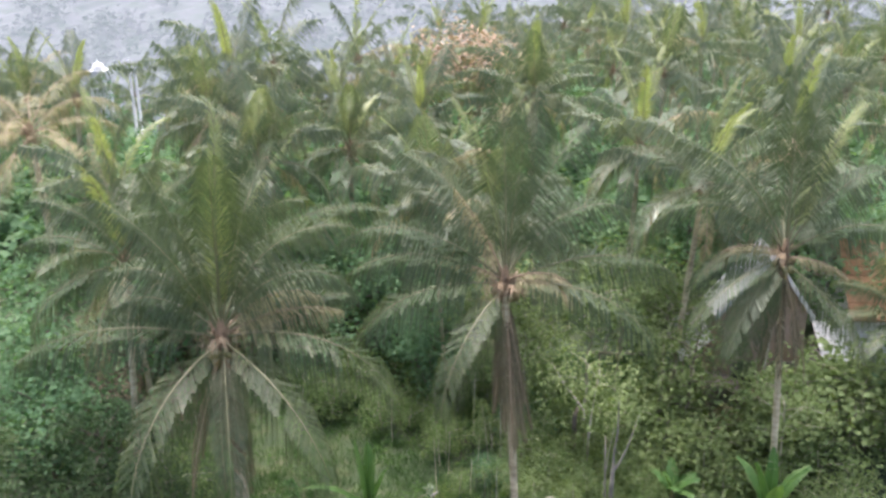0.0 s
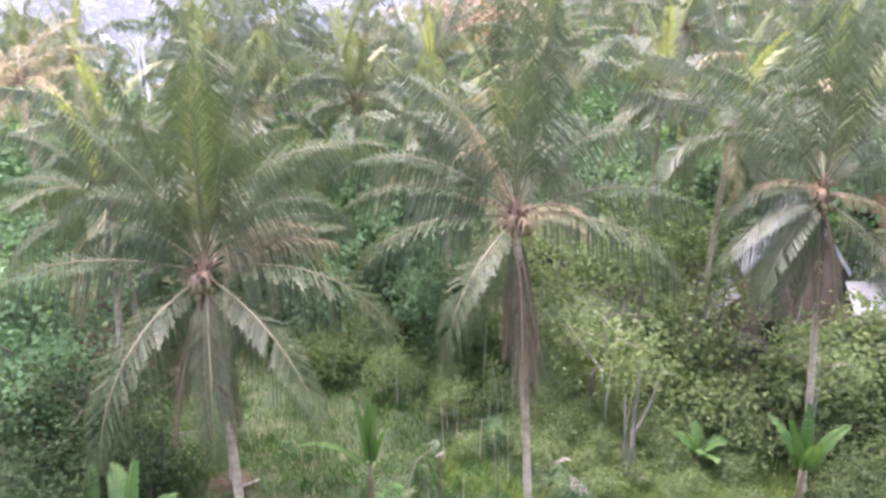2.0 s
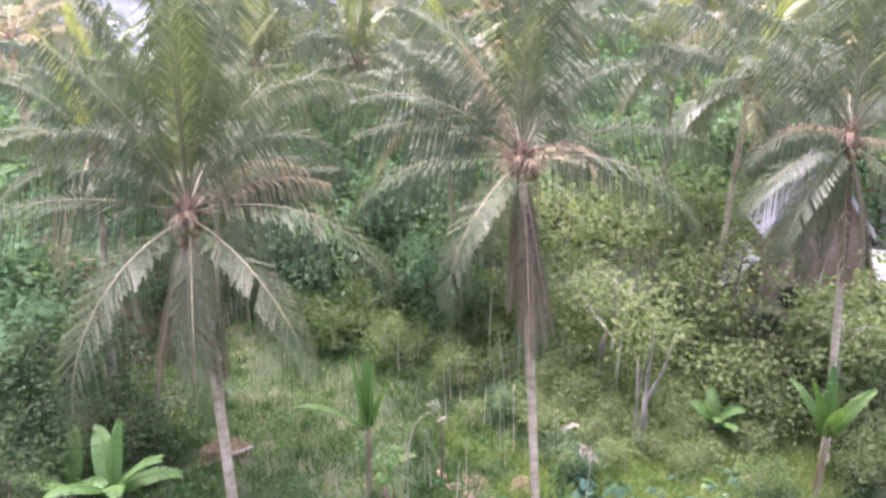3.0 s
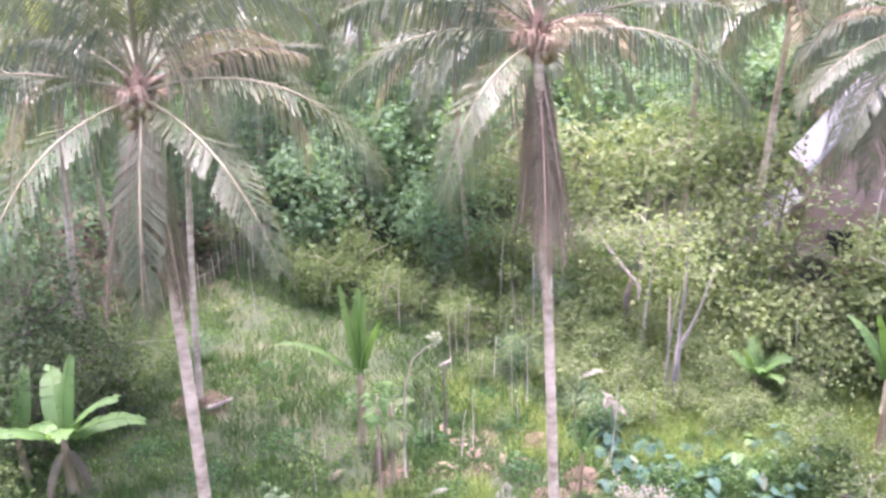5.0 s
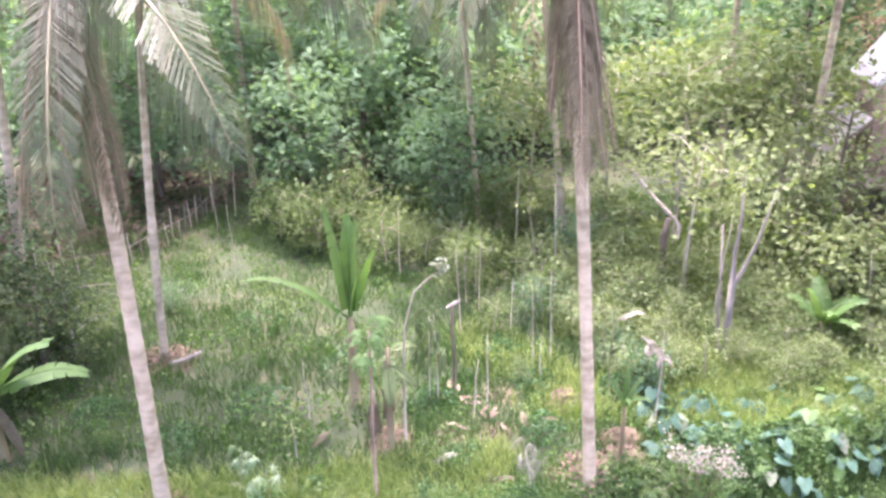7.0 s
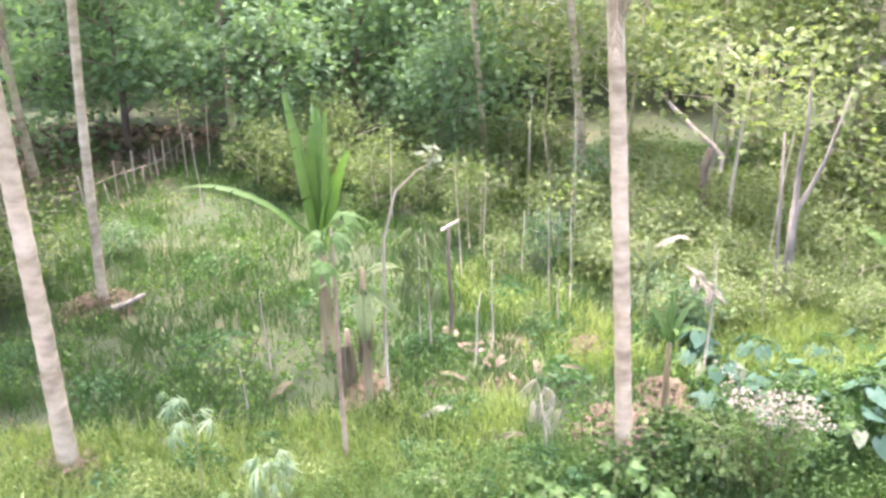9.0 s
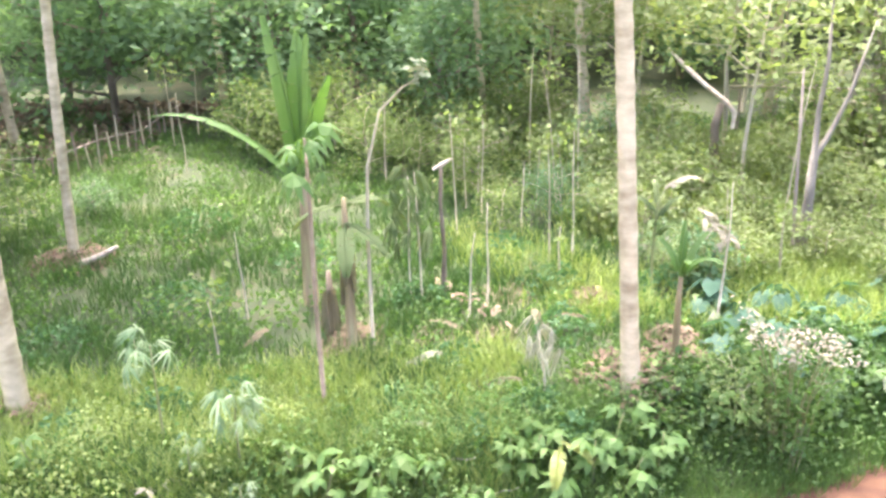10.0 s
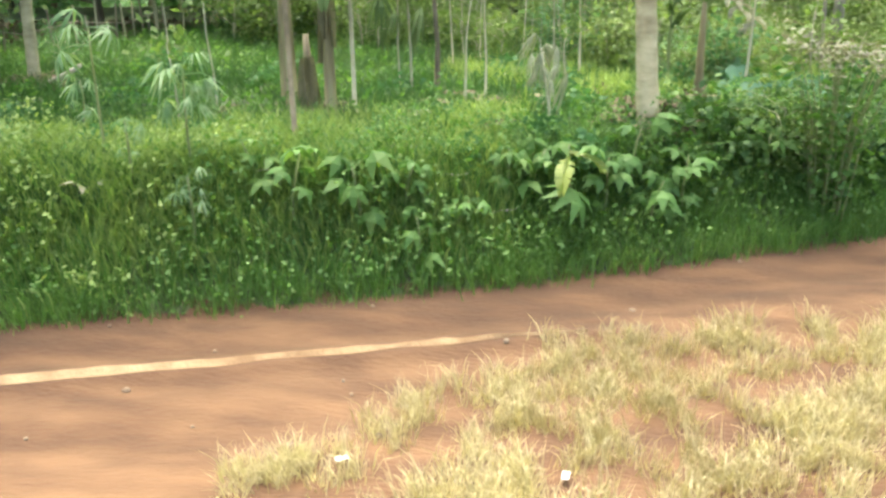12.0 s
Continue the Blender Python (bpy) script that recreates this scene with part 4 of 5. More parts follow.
def sprig(name, x, y, h, leaves, size, mat, label, category, group, seed, fingers=7, droop=0.5, narrow=0.16, stem=STEM_GREEN, r0=0.015, spread=0.45, lean=0.0, z=None):
    """A stem with fan leaves round its upper part."""
    q = random.Random(seed)
    ob = thing(name, label, category, (x, y, ground_z(x, y) if z is None else z), group)
    s = Soup()
    s.tube([(0, 0, -0.1), (lean * 0.2 + q.uniform(-0.03, 0.03), 0, h * 0.4), (lean * 0.6, q.uniform(-0.03, 0.03), h * 0.75), (lean, 0, h)], [r0, r0 * 0.9, r0 * 0.75, r0 * 0.5], 7)
    part("stem", s.mesh("stem", stem, smooth=True), ob)
    key = ("fan", size, fingers, mat.name, droop, narrow)
    if key not in LEAVES:
        LEAVES[key] = [fan_leaf(size, fingers, mat, seed + k, droop, narrow) for k in range(3)]
    for n in range(leaves):
        t = 1 - spread * (n / max(1, leaves - 1)) ** 1.3
        part("leaf", LEAVES[key][n % 3], ob, "", Matrix.Translation((lean * t * t, 0, h * t)) @ Matrix.Rotation(n * 2.4 + q.uniform(-0.4, 0.4), 4, "Z") @ Matrix.Rotation(q.uniform(-0.7, 0.5), 4, "Y") @ Matrix.Rotation(q.uniform(-0.5, 0.5), 4, "X") @ Matrix.Scale(q.uniform(0.55, 1.15), 4))
    return ob


sprig("papaya_tree", -1.74, 20.0, 3.5, 10, 0.31, BANANA, "slender papaya tree with pale trunk and drooping top leaves", "papaya tree", "", 3, droop=0.8, narrow=0.15, stem=STEM_TAN, r0=0.034, spread=0.12)
sprig("feathery_sapling", -2.36, 18.55, 1.1, 14, 0.26, FEATHER, "sapling with pale feathery drooping leaves", "sapling", "feathery saplings", 4, 9, 1.1, 0.07, spread=0.4)
sprig("feathery_sapling", -2.85, 18.3, 0.75, 6, 0.15, FEATHER, "small sapling with pale feathery leaves", "sapling", "feathery saplings", 5, 9, 0.9, 0.07)
sprig("feathery_sapling", -2.25, 18.12, 0.65, 6, 0.15, FEATHER, "small sapling with pale feathery leaves", "sapling", "feathery saplings", 6, 9, 1.0, 0.07)
sprig("feathery_sapling", -4.3, 20.4, 0.8, 7, 0.2, FEATHER, "small sapling with pale feathery leaves", "sapling", "feathery saplings", 8, 9, 1.0, 0.08)
sprig("feathery_sapling", -3.39, 18.94, 1.4, 5, 0.3, FEATHER, "tall sapling with one pale feathery arching leaf", "sapling", "feathery saplings", 9, 9, 0.8, 0.07, spread=0.12)
for n, (x, y, z, h, sz) in enumerate([(-3.27, 18.3, -0.42, 0.4, 0.19), (-4.28, 18.2, -0.62, 0.45, 0.17), (-3.75, 18.25, -0.55, 0.35, 0.15)]):
    sprig("pale_herb", x, y, h, 14, sz, PALELEAF if n else BLOSSOM, "low herb with pale variegated leaves on the bank", "herb", "pale herbs on the bank", 7 + n, 5, 0.35, 0.22, spread=0.75, z=z)
q = random.Random(15)
for n, (x, y, h, sz, fingers, wide) in enumerate([(-1.75, 18.6, 0.5, 0.2, 5, 0.22), (-1.38, 18.42, 0.75, 0.22, 5, 0.26), (-1.0, 18.75, 0.4, 0.16, 7, 0.17), (-0.78, 18.55, 0.62, 0.24, 5, 0.24), (-0.4, 18.8, 0.45, 0.18, 5, 0.26), (0.1, 18.75, 0.35, 0.14, 7, 0.2), (0.6, 19.15, 0.5, 0.16, 5, 0.22), (1.55, 19.35, 0.55, 0.2, 5, 0.28), (2.0, 19.4, 0.45, 0.2, 5, 0.26), (0.85, 19.3, 0.4, 0.2, 5, 0.26), (1.8, 19.55, 0.7, 0.22, 5, 0.26), (2.35, 19.6, 0.6, 0.2, 5, 0.26), (-4.6, 18.3, 0.5, 0.18, 5, 0.22), (-5.3, 18.1, 0.5, 0.16, 5, 0.22), (3.3, 20.1, 0.6, 0.18, 5, 0.22), (-0.2, 18.45, 0.5, 0.16, 5, 0.24)]):
    sprig("cassava_plant", x, y, h, q.randint(5, 9), sz, WEED if n % 3 == 0 else BANANA, "young cassava plant with lobed light green leaves", "cassava", "cassava on the bank", 30 + n, fingers, q.choice((0.35, 0.6, 0.8)), wide, spread=q.uniform(0.4, 0.9), lean=q.uniform(-0.15, 0.15))
# a yellowing leaf that hangs on its stalk
ob = sprig("yellowing_plant", 1.17, 19.18, 0.75, 3, 0.3, BANANA, "low plant with one yellowing drooping leaf", "plant", "", 77, spread=0.5)
part("yellow_leaf", blade(0.55, 0.09, radians(-10), 1.4, 0.2, YELLOWLEAF, 1), ob, "yellow drooping leaf", Matrix.Translation((0, 0, 0.62)) @ Matrix.Rotation(radians(260), 4, "Z"))
part("yellow_leaf", blade(0.4, 0.07, radians(0), 1.5, 0.2, YELLOWLEAF, 2), ob, "yellow drooping leaf", Matrix.Translation((0, 0, 0.66)) @ Matrix.Rotation(radians(330), 4, "Z"))
# a withered plant with hanging grey leaves
sprig("withered_plant", 1.0, 20.2, 1.05, 12, 0.24, DEADLEAF, "withered plant with pale grey hanging leaves", "plant", "", 78, 7, 2.6, 0.07, stem=STEM_PALE, spread=0.4, lean=-0.1)


sprig("drooping_shrub", -1.02, 23.2, 2.1, 18, 0.3, OLDLEAF, "tall shrub with dull grey-green hanging leaves", "shrub", "", 79, 7, 2.0, 0.1, stem=STEM_PALE, spread=0.55)


def heart_leaf(size, mat, seed):
    """A heart-shaped leaf on an arching stalk."""
    q = random.Random(seed)
    s = Soup()
    end = Vector((size * 0.75, 0, size * 1.5))
    s.tube([(0, 0, 0), (size * 0.25, 0, size * 0.9), end], [0.018, 0.013, 0.009], 5, cap=False)
    dn = Vector((0.8, 0, -0.55)).normalized()
    outline = [(-0.28, 0.12), (-0.42, 0.3), (-0.15, 0.47), (0.2, 0.42), (0.55, 0.25), (0.95, 0.0)]
    for side in (-1, 1):
        prev = None
        for u, v in [(-0.1, 0.0)] + outline:
            pnt = end + dn * size * u + Vector((0, side * v * size, -0.18 * v * size + q.uniform(-0.015, 0.015)))
            axis_pt = end + dn * size * max(u, -0.1)
            if prev:
                s.face((prev[1], axis_pt, pnt, prev[0]) if side < 0 else (prev[0], pnt, axis_pt, prev[1]))
            prev = (pnt, axis_pt)
    return s.mesh("leaf", mat)


HEARTS = {m.name: [heart_leaf(sz, m, k) for k, sz in enumerate((0.42, 0.34, 0.5))] for m in (BIGLEAF, PALELEAF, BANANA)}
q = random.Random(21)
for n, (x, y) in enumerate([(4.3, 21.0), (3.4, 21.4), (4.2, 21.7), (4.9, 21.6), (5.5, 21.3), (5.0, 22.4), (5.9, 22.1), (6.6, 22.6), (3.9, 22.5), (6.2, 21.2), (7.0, 21.7), (4.6, 23.2), (5.7, 23.2), (7.6, 22.8), (3.6, 22.9), (5.8, 21.7), (6.9, 22.1), (4.4, 22.1), (3.7, 23.3), (6.5, 23.5), (7.7, 21.9), (8.3, 22.4), (7.2, 23.4), (8.0, 23.6), (6.6, 21.0), (7.3, 20.9), (8.8, 23.2)]):
    pale = n in (4, 5, 8, 13, 16, 21, 25)
    ob = thing("taro_plant", "taro plant with pale heart-shaped leaves" if pale else "taro plant with glossy heart-shaped leaves", "taro", (x, y, ground_z(x, y)), "taro bed")
    for k in range(15):
        m = PALELEAF if pale and k % 3 == 0 else (BANANA if n % 3 == 1 and k % 2 else BIGLEAF)
        part("leaf", HEARTS[m.name][k % 3], ob, "pale leaf" if m is PALELEAF else "", Matrix.Translation((q.uniform(-0.08, 0.08), q.uniform(-0.08, 0.08), 0)) @ Matrix.Rotation(k * 0.79 + q.uniform(-0.4, 0.4), 4, "Z") @ Matrix.Rotation(q.uniform(-0.25, 0.6), 4, "Y") @ Matrix.Scale(q.uniform(0.3, 0.66), 4))
# white-topped shrub on the crest in front of the taro
ob = thing("white_shrub", "dense dark green shrub with dull white blossom along its top", "shrub", (3.95, 20.15, ground_z(3.95, 20.15)))
s, b, g = Soup(), Soup(), Soup()
r = random.Random(5)
for k in range(26):
    e = Vector((r.uniform(-0.6, 0.65), r.uniform(-0.25, 0.3), 0))
    e.z = 1.72 - 0.22 * e.x + r.gauss(0, 0.08)
    s.tube([(e.x * 0.3, e.y * 0.3, -0.05), e * 0.5 + Vector((0, 0, 0.15)), e], [0.014, 0.009, 0.004], 4, cap=False)
    for j in range(20):
        leaf_card(b, e + Vector((r.gauss(0, 0.09), r.gauss(0, 0.09), r.gauss(0, 0.055))), r.uniform(0.04, 0.09), r)
    for j in range(34):
        t = r.uniform(0.15, 0.9)
        leaf_card(g, Vector((e.x * (0.5 + 0.6 * t), e.y * (0.4 + 0.6 * t), e.z * t)) + Vector((r.gauss(0, 0.1), r.gauss(0, 0.1), r.gauss(0, 0.06))), r.uniform(0.06, 0.13), r, flat=0.5)
part("stem", s.mesh("stem", STEM_GREEN, smooth=True), ob)
tagged(part("foliage", g.mesh("foliage", WEED), ob, "dark green foliage"), kind="stuff")
tagged(part("blossom", b.mesh("blossom", BLOSSOM), ob, "dull white blossom"), kind="stuff")
# dry arching plant behind the palm foot, with a curled dead leaf
ob = thing("dry_plant", "half-dead plant with a curled bleached leaf over its stem", "plant", (2.8, 23.8, ground_z(2.8, 23.8)))
s = Soup()
s.tube([(0, 0, -0.1), (-0.02, 0, 0.7), (0.0, 0, 1.5), (0.12, 0, 1.86)], [0.03, 0.026, 0.02, 0.014], 6)
part("stem", s.mesh("stem", STEM_GREEN, smooth=True), ob)
part("dead_leaf", blade(0.62, 0.09, radians(42), 1.9, 0.8, BLOSSOM, 2), ob, "curled bleached leaf", Matrix.Translation((0.1, 0, 1.8)))
for n, (az, rise, z) in enumerate([(20, 60, 1.3), (160, 50, 1.4), (250, 40, 1.2), (300, 55, 1.0), (90, 60, 1.5)]):
    part("leaf", blade(0.6, 0.05, radians(rise), 1.6, 0.5, OLDLEAF, n % 4), ob, "", Matrix.Translation((0, 0, z)) @ Matrix.Rotation(radians(az), 4, "Z"))
# bushy plant with bleached drooping leaves beside it
ob = thing("withered_bush", "leafy bush with a spray of bleached drooping leaves", "bush", (3.62, 23.8, ground_z(3.62, 23.8)))
s, g = Soup(), Soup()
r = random.Random(12)
for k in range(14):
    e = Vector((r.uniform(-0.5, 0.5), r.uniform(-0.3, 0.3), r.uniform(0.7, 1.45)))
    s.tube([(0, 0, -0.05), e * 0.5 + Vector((0, 0, 0.12)), e], [0.014, 0.009, 0.004], 4, cap=False)
    for j in range(40):
        t = r.uniform(0.2, 1.0)
        leaf_card(g, e * t + Vector((r.gauss(0, 0.13), r.gauss(0, 0.13), r.gauss(0, 0.08))), r.uniform(0.07, 0.16), r, flat=0.5)
part("stem", s.mesh("stem", STEM_GREEN, smooth=True), ob)
tagged(part("foliage", g.mesh("foliage", BROADLEAF), ob, "dark green foliage"), kind="stuff")
for n in range(11):
    part("dead_leaf", blade(0.28, 0.045, radians(-10), 1.6, 0.7, BLOSSOM, n % 4), ob, "bleached drooping leaf", Matrix.Translation((-0.24 + 0.05 * n, -0.28 + r.uniform(-0.08, 0.08), 1.56 - 0.05 * n)) @ Matrix.Rotation(radians(r.uniform(180, 360)), 4, "Z"))
# grey forked tree of the clearing and a leaning pole against it
ob = thing("forked_tree", "slim pale grey tree forking low, with thin foliage", "tree", (5.57, 25.4, ground_z(5.57, 25.4)))
s = Soup()
s.tube([(0, 0, -0.1), (0.01, 0, 0.5), (0.03, 0, 1.1), (0.02, 0, 1.9)], [0.12, 0.10, 0.085, 0.07], 9)
part("trunk", s.mesh("trunk", GREYBARK, smooth=True), ob)
g = Soup()
for ends in ([(0.02, 0, 1.85), (0.0, 0.02, 2.6), (0.08, 0.1, 3.4), (0.05, 0.2, 4.6)], [(0.03, 0, 1.85), (0.25, 0.02, 2.3), (0.47, 0.05, 2.9), (0.75, 0.1, 4.1)]):
    s = Soup()
    s.tube(ends, [0.055, 0.045, 0.035, 0.012], 7)
    part("limb", s.mesh("limb", GREYBARK, smooth=True), ob)
    for j in range(60):
        leaf_card(g, Vector(ends[3]) + Vector((r.gauss(0, 0.45), r.gauss(0, 0.45), r.gauss(0, 0.35))), r.uniform(0.08, 0.2), r, droop=0.6)
tagged(part("crown", g.mesh("crown", OLIVELEAF), ob), kind="stuff")
ob = thing("leaning_pole", "thin dark pole leaning slightly beside the forked tree", "pole", (5.42, 25.3, ground_z(5.42, 25.3)))
s = Soup()
s.tube([(0, 0, -0.1), (-0.06, 0, 0.9), (-0.11, 0, 1.75), (-0.21, 0, 3.35)], [0.035, 0.032, 0.028, 0.02], 7)
part("shaft", s.mesh("shaft", DARKWOOD, smooth=True), ob)

# low clumps of fresh green herbs in the grass
s = Soup()
for n, (x, y, rad, h) in enumerate([(-3.7, 19.7, 0.5, 0.4), (-4.7, 19.1, 0.55, 0.35), (-1.0, 23.1, 0.6, 0.4), (0.9, 20.0, 0.4, 0.4), (1.3, 22.2, 0.5, 0.45), (-6.1, 21.6, 0.6, 0.3), (0.2, 19.5, 0.35, 0.3), (-3.0, 24.6, 0.7, 0.5), (-0.2, 21.2, 0.5, 0.3), (1.2, 24.0, 0.6, 0.5), (-4.6, 23.0, 0.7, 0.4), (-2.9, 20.2, 0.4, 0.3), (3.0, 23.8, 0.5, 0.5), (-5.6, 26.4, 0.8, 0.5), (0.4, 25.4, 0.6, 0.5), (1.35, 19.6, 0.35, 0.4), (-7.9, 22.4, 0.6, 0.4), (-0.9, 20.2, 0.35, 0.25)]):
    r = random.Random(500 + n)
    for k in range(330):
        w, d = r.uniform(0, 6.283), rad * r.random() ** 0.55
        top = h * (1 - 0.7 * (d / rad) ** 2) * r.uniform(0.3, 1.1)
        leaf_card(s, Vector((x + d * math.cos(w), y + d * math.sin(w), ground_z(x, y) + top)), r.uniform(0.05, 0.13), r, flat=0.25)
thing("meadow_herbs", "low clumps of fresh green broad-leaved herbs in the grass", "herbs", (0, 0, 0), kind="stuff", data=s.mesh("meadow_herbs", FRESH))

# thin upright saplings of the clearing
q = random.Random(33)
SPOTS = [(-3.5, 22.6, 1.5), (-3.4, 20.9, 1.1), (1.45, 27.8, 3.0), (-0.85, 23.2, 2.2), (5.4, 26.1, 3.4), (1.6, 25.1, 2.4), (1.9, 28.5, 3.2), (1.2, 24.9, 2.2), (-0.5, 26.3, 2.4), (0.9, 30.2, 3.0)]
while len(SPOTS) < 36:
    x, y = q.uniform(-9, 9.5), q.uniform(22.5, 36)
    if abs(x - 2) > 0.5 and not (-9 < x < -2 and y < 27) and (x < 4 or q.random() < 0.35):
        SPOTS.append((x, y, q.uniform(0.8, 2.4)))
TUFT = []
for k in range(3):
    t = Soup()
    r = random.Random(200 + k)
    for j in range(70):
        leaf_card(t, Vector((r.gauss(0, 0.22), r.gauss(0, 0.22), r.gauss(0, 0.2))), r.uniform(0.06, 0.15), r, droop=0.6)
    TUFT.append(t.mesh("leaf_tuft", SUNLEAF if k else BROADLEAF))
for n, (x, y, h) in enumerate(SPOTS):
    ob = thing("sapling", "thin upright sapling with a pale stem and small leaf tuft", "sapling", pose(x, y, ground_z(x, y), 0, 0, q.uniform(0, 360)), "saplings of the clearing")
    s = Soup()
    lx = q.uniform(-0.12, 0.12) * h
    s.tube([(0, 0, -0.1), (lx * 0.3, q.uniform(-0.03, 0.03), h * 0.35), (lx * 0.6, q.uniform(-0.04, 0.04), h * 0.7), (lx, 0, h)], [0.02, 0.017, 0.013, 0.006], 6)
    part("stem", s.mesh("stem", STEM_PALE, smooth=True), ob)
    if n % 3:
        tagged(part("leaf_tuft", TUFT[n % 3], ob, at=Matrix.Translation((lx, 0, h)) @ Matrix.Scale(q.uniform(0.6, 1.2), 4)), kind="stuff")

# ---------- dead wood, poles and fence ----------
ob = thing("dead_tree", "dead pale tree stump with one leaning broken limb", "dead tree", (4.78, 29.3, ground_z(4.78, 29.3)))
s = Soup()
s.tube([(0, 0, -0.1), (0.02, 0, 0.8), (0.0, 0.02, 1.5), (0.08, 0, 1.98)], [0.12, 0.10, 0.095, 0.07], 9)
part("trunk", s.mesh("trunk", BARK_DARK, smooth=True), ob)
s = Soup()
s.tube([(0.34, -0.05, 1.45), (0.36, -0.05, 1.8), (0.2, 0.1, 2.0), (-0.1, 0.7, 2.2), (-0.45, 1.3, 2.5), (-0.78, 1.9, 2.85)], [0.035, 0.06, 0.055, 0.05, 0.06, 0.025], 8)
part("limb", s.mesh("limb", DEADWOOD, smooth=True), ob, "bleached broken limb")
ob = thing("pole_frame", "frame of thin wooden poles with a pale top rail", "pole frame", (0, 0, 0))
for n, (x, r0) in enumerate(((6.6, 0.04), (8.6, 0.035), (10.4, 0.035))):
    s = Soup()
    s.tube([(x, 35, ground_z(x, 35) - 0.1), (x + 0.03, 35.02, 0.7), (x, 35, 1.3)], [r0 * 1.2, r0, r0 * 0.9], 7)
    part("post", s.mesh("post", DARKWOOD, smooth=True), ob)
s = Soup()
s.tube([(6.3, 34.95, 1.27), (7.6, 34.98, 1.25), (9.0, 34.95, 1.2), (11.2, 34.95, 1.16)], [0.045, 0.04, 0.04, 0.035], 7)
part("rail", s.mesh("rail", STEM_PALE, smooth=True), ob)
ob = thing("stump", "broken tree stump with a bleached top", "stump", (-0.55, 23.6, ground_z(-0.55, 23.6)))
s = Soup()
s.tube([(0, 0, -0.1), (0.03, 0, 0.8), (-0.02, 0, 1.6), (0, 0, 2.15)], [0.05, 0.035, 0.03, 0.03], 8)
part("trunk", s.mesh("trunk", BARK_DARK, smooth=True), ob)
s = Soup()
s.tube([(-0.13, 0, 2.13), (0.0, 0.02, 2.2), (0.16, 0.03, 2.3)], [0.02, 0.04, 0.015], 8)
part("broken_top", s.mesh("broken_top", DEADWOOD, smooth=True), ob, "bleached cross piece")
ob = thing("arching_stalk", "dry arching stalk with a pale withered flower", "plant stalk", (-1.38, 21.6, ground_z(-1.38, 21.6)))
s = Soup()
s.tube([(0, 0, -0.1), (0.0, 0, 1.6), (0.05, -0.05, 2.7), (0.25, -0.1, 3.45), (0.55, -0.1, 3.75), (0.72, -0.1, 3.85)], [0.03, 0.026, 0.022, 0.018, 0.014, 0.01], 6)
part("stalk", s.mesh("stalk", STEM_PALE, smooth=True), ob)
s = Soup()
r = random.Random(8)
for k in range(40):
    leaf_card(s, Vector((0.74 + r.gauss(0, 0.06), -0.1 + r.gauss(0, 0.06), 3.95 + r.gauss(0, 0.08))), r.uniform(0.08, 0.16), r)
tagged(part("flower", s.mesh("flower", PALELEAF), ob, "pale withered flower"), kind="stuff")
ob = thing("broken_branch", "short pale broken branch lying at a palm foot", "branch", (-7.15, 24.6, ground_z(-7.15, 24.6)))
s = Soup()
s.tube([(0, 0, 0.06), (0.35, -0.05, 0.2), (0.75, -0.05, 0.42)], [0.07, 0.055, 0.03], 8)
part("wood", s.mesh("wood", DEADWOOD, smooth=True), ob)
# stakes of the garden fence
q = random.Random(44)
ob = thing("stake_fence", "fence of thin uneven wooden stakes at the wood's edge", "fence", (0, 0, 0))
line = [(-13.6, 28.2), (-11.4, 29.2), (-10.6, 30.2), (-9.9, 31.4), (-9.5, 33.2), (-9.2, 35.5)]
for a, b in zip(line, line[1:]):
    steps = int(math.hypot(b[0] - a[0], b[1] - a[1]) / 0.34)
    for k in range(steps):
        t = k / steps
        x, y = a[0] + (b[0] - a[0]) * t + q.uniform(-0.06, 0.06), a[1] + (b[1] - a[1]) * t
        h, g = q.uniform(0.55, 1.25), ground_z(x, y)
        s = Soup()
        s.tube([(x, y, g - 0.1), (x + q.uniform(-0.12, 0.12), y, g + h)], [0.03, 0.022], 5)
        part("stake", s.mesh("stake", STEM_PALE if q.random() < 0.6 else DARKWOOD), ob)
s = Soup()
s.tube([(x, y, ground_z(x, y) + 0.5 + 0.2 * (n % 2)) for n, (x, y) in enumerate(line)], [0.014] * len(line), 5)
part("rail", s.mesh("rail", DARKWOOD), ob)

# dark leaf litter laid in place of tree shade behind the fence
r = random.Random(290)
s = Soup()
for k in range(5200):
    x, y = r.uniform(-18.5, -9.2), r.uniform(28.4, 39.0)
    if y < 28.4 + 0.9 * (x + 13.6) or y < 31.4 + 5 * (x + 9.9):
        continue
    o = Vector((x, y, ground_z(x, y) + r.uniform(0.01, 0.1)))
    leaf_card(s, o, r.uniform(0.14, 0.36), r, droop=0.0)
thing("leaf_litter", "dark brown leaf litter standing in for shade under the trees behind the fence", "leaf litter", (0, 0, 0), kind="stuff", data=s.mesh("leaf_litter", MULCH))
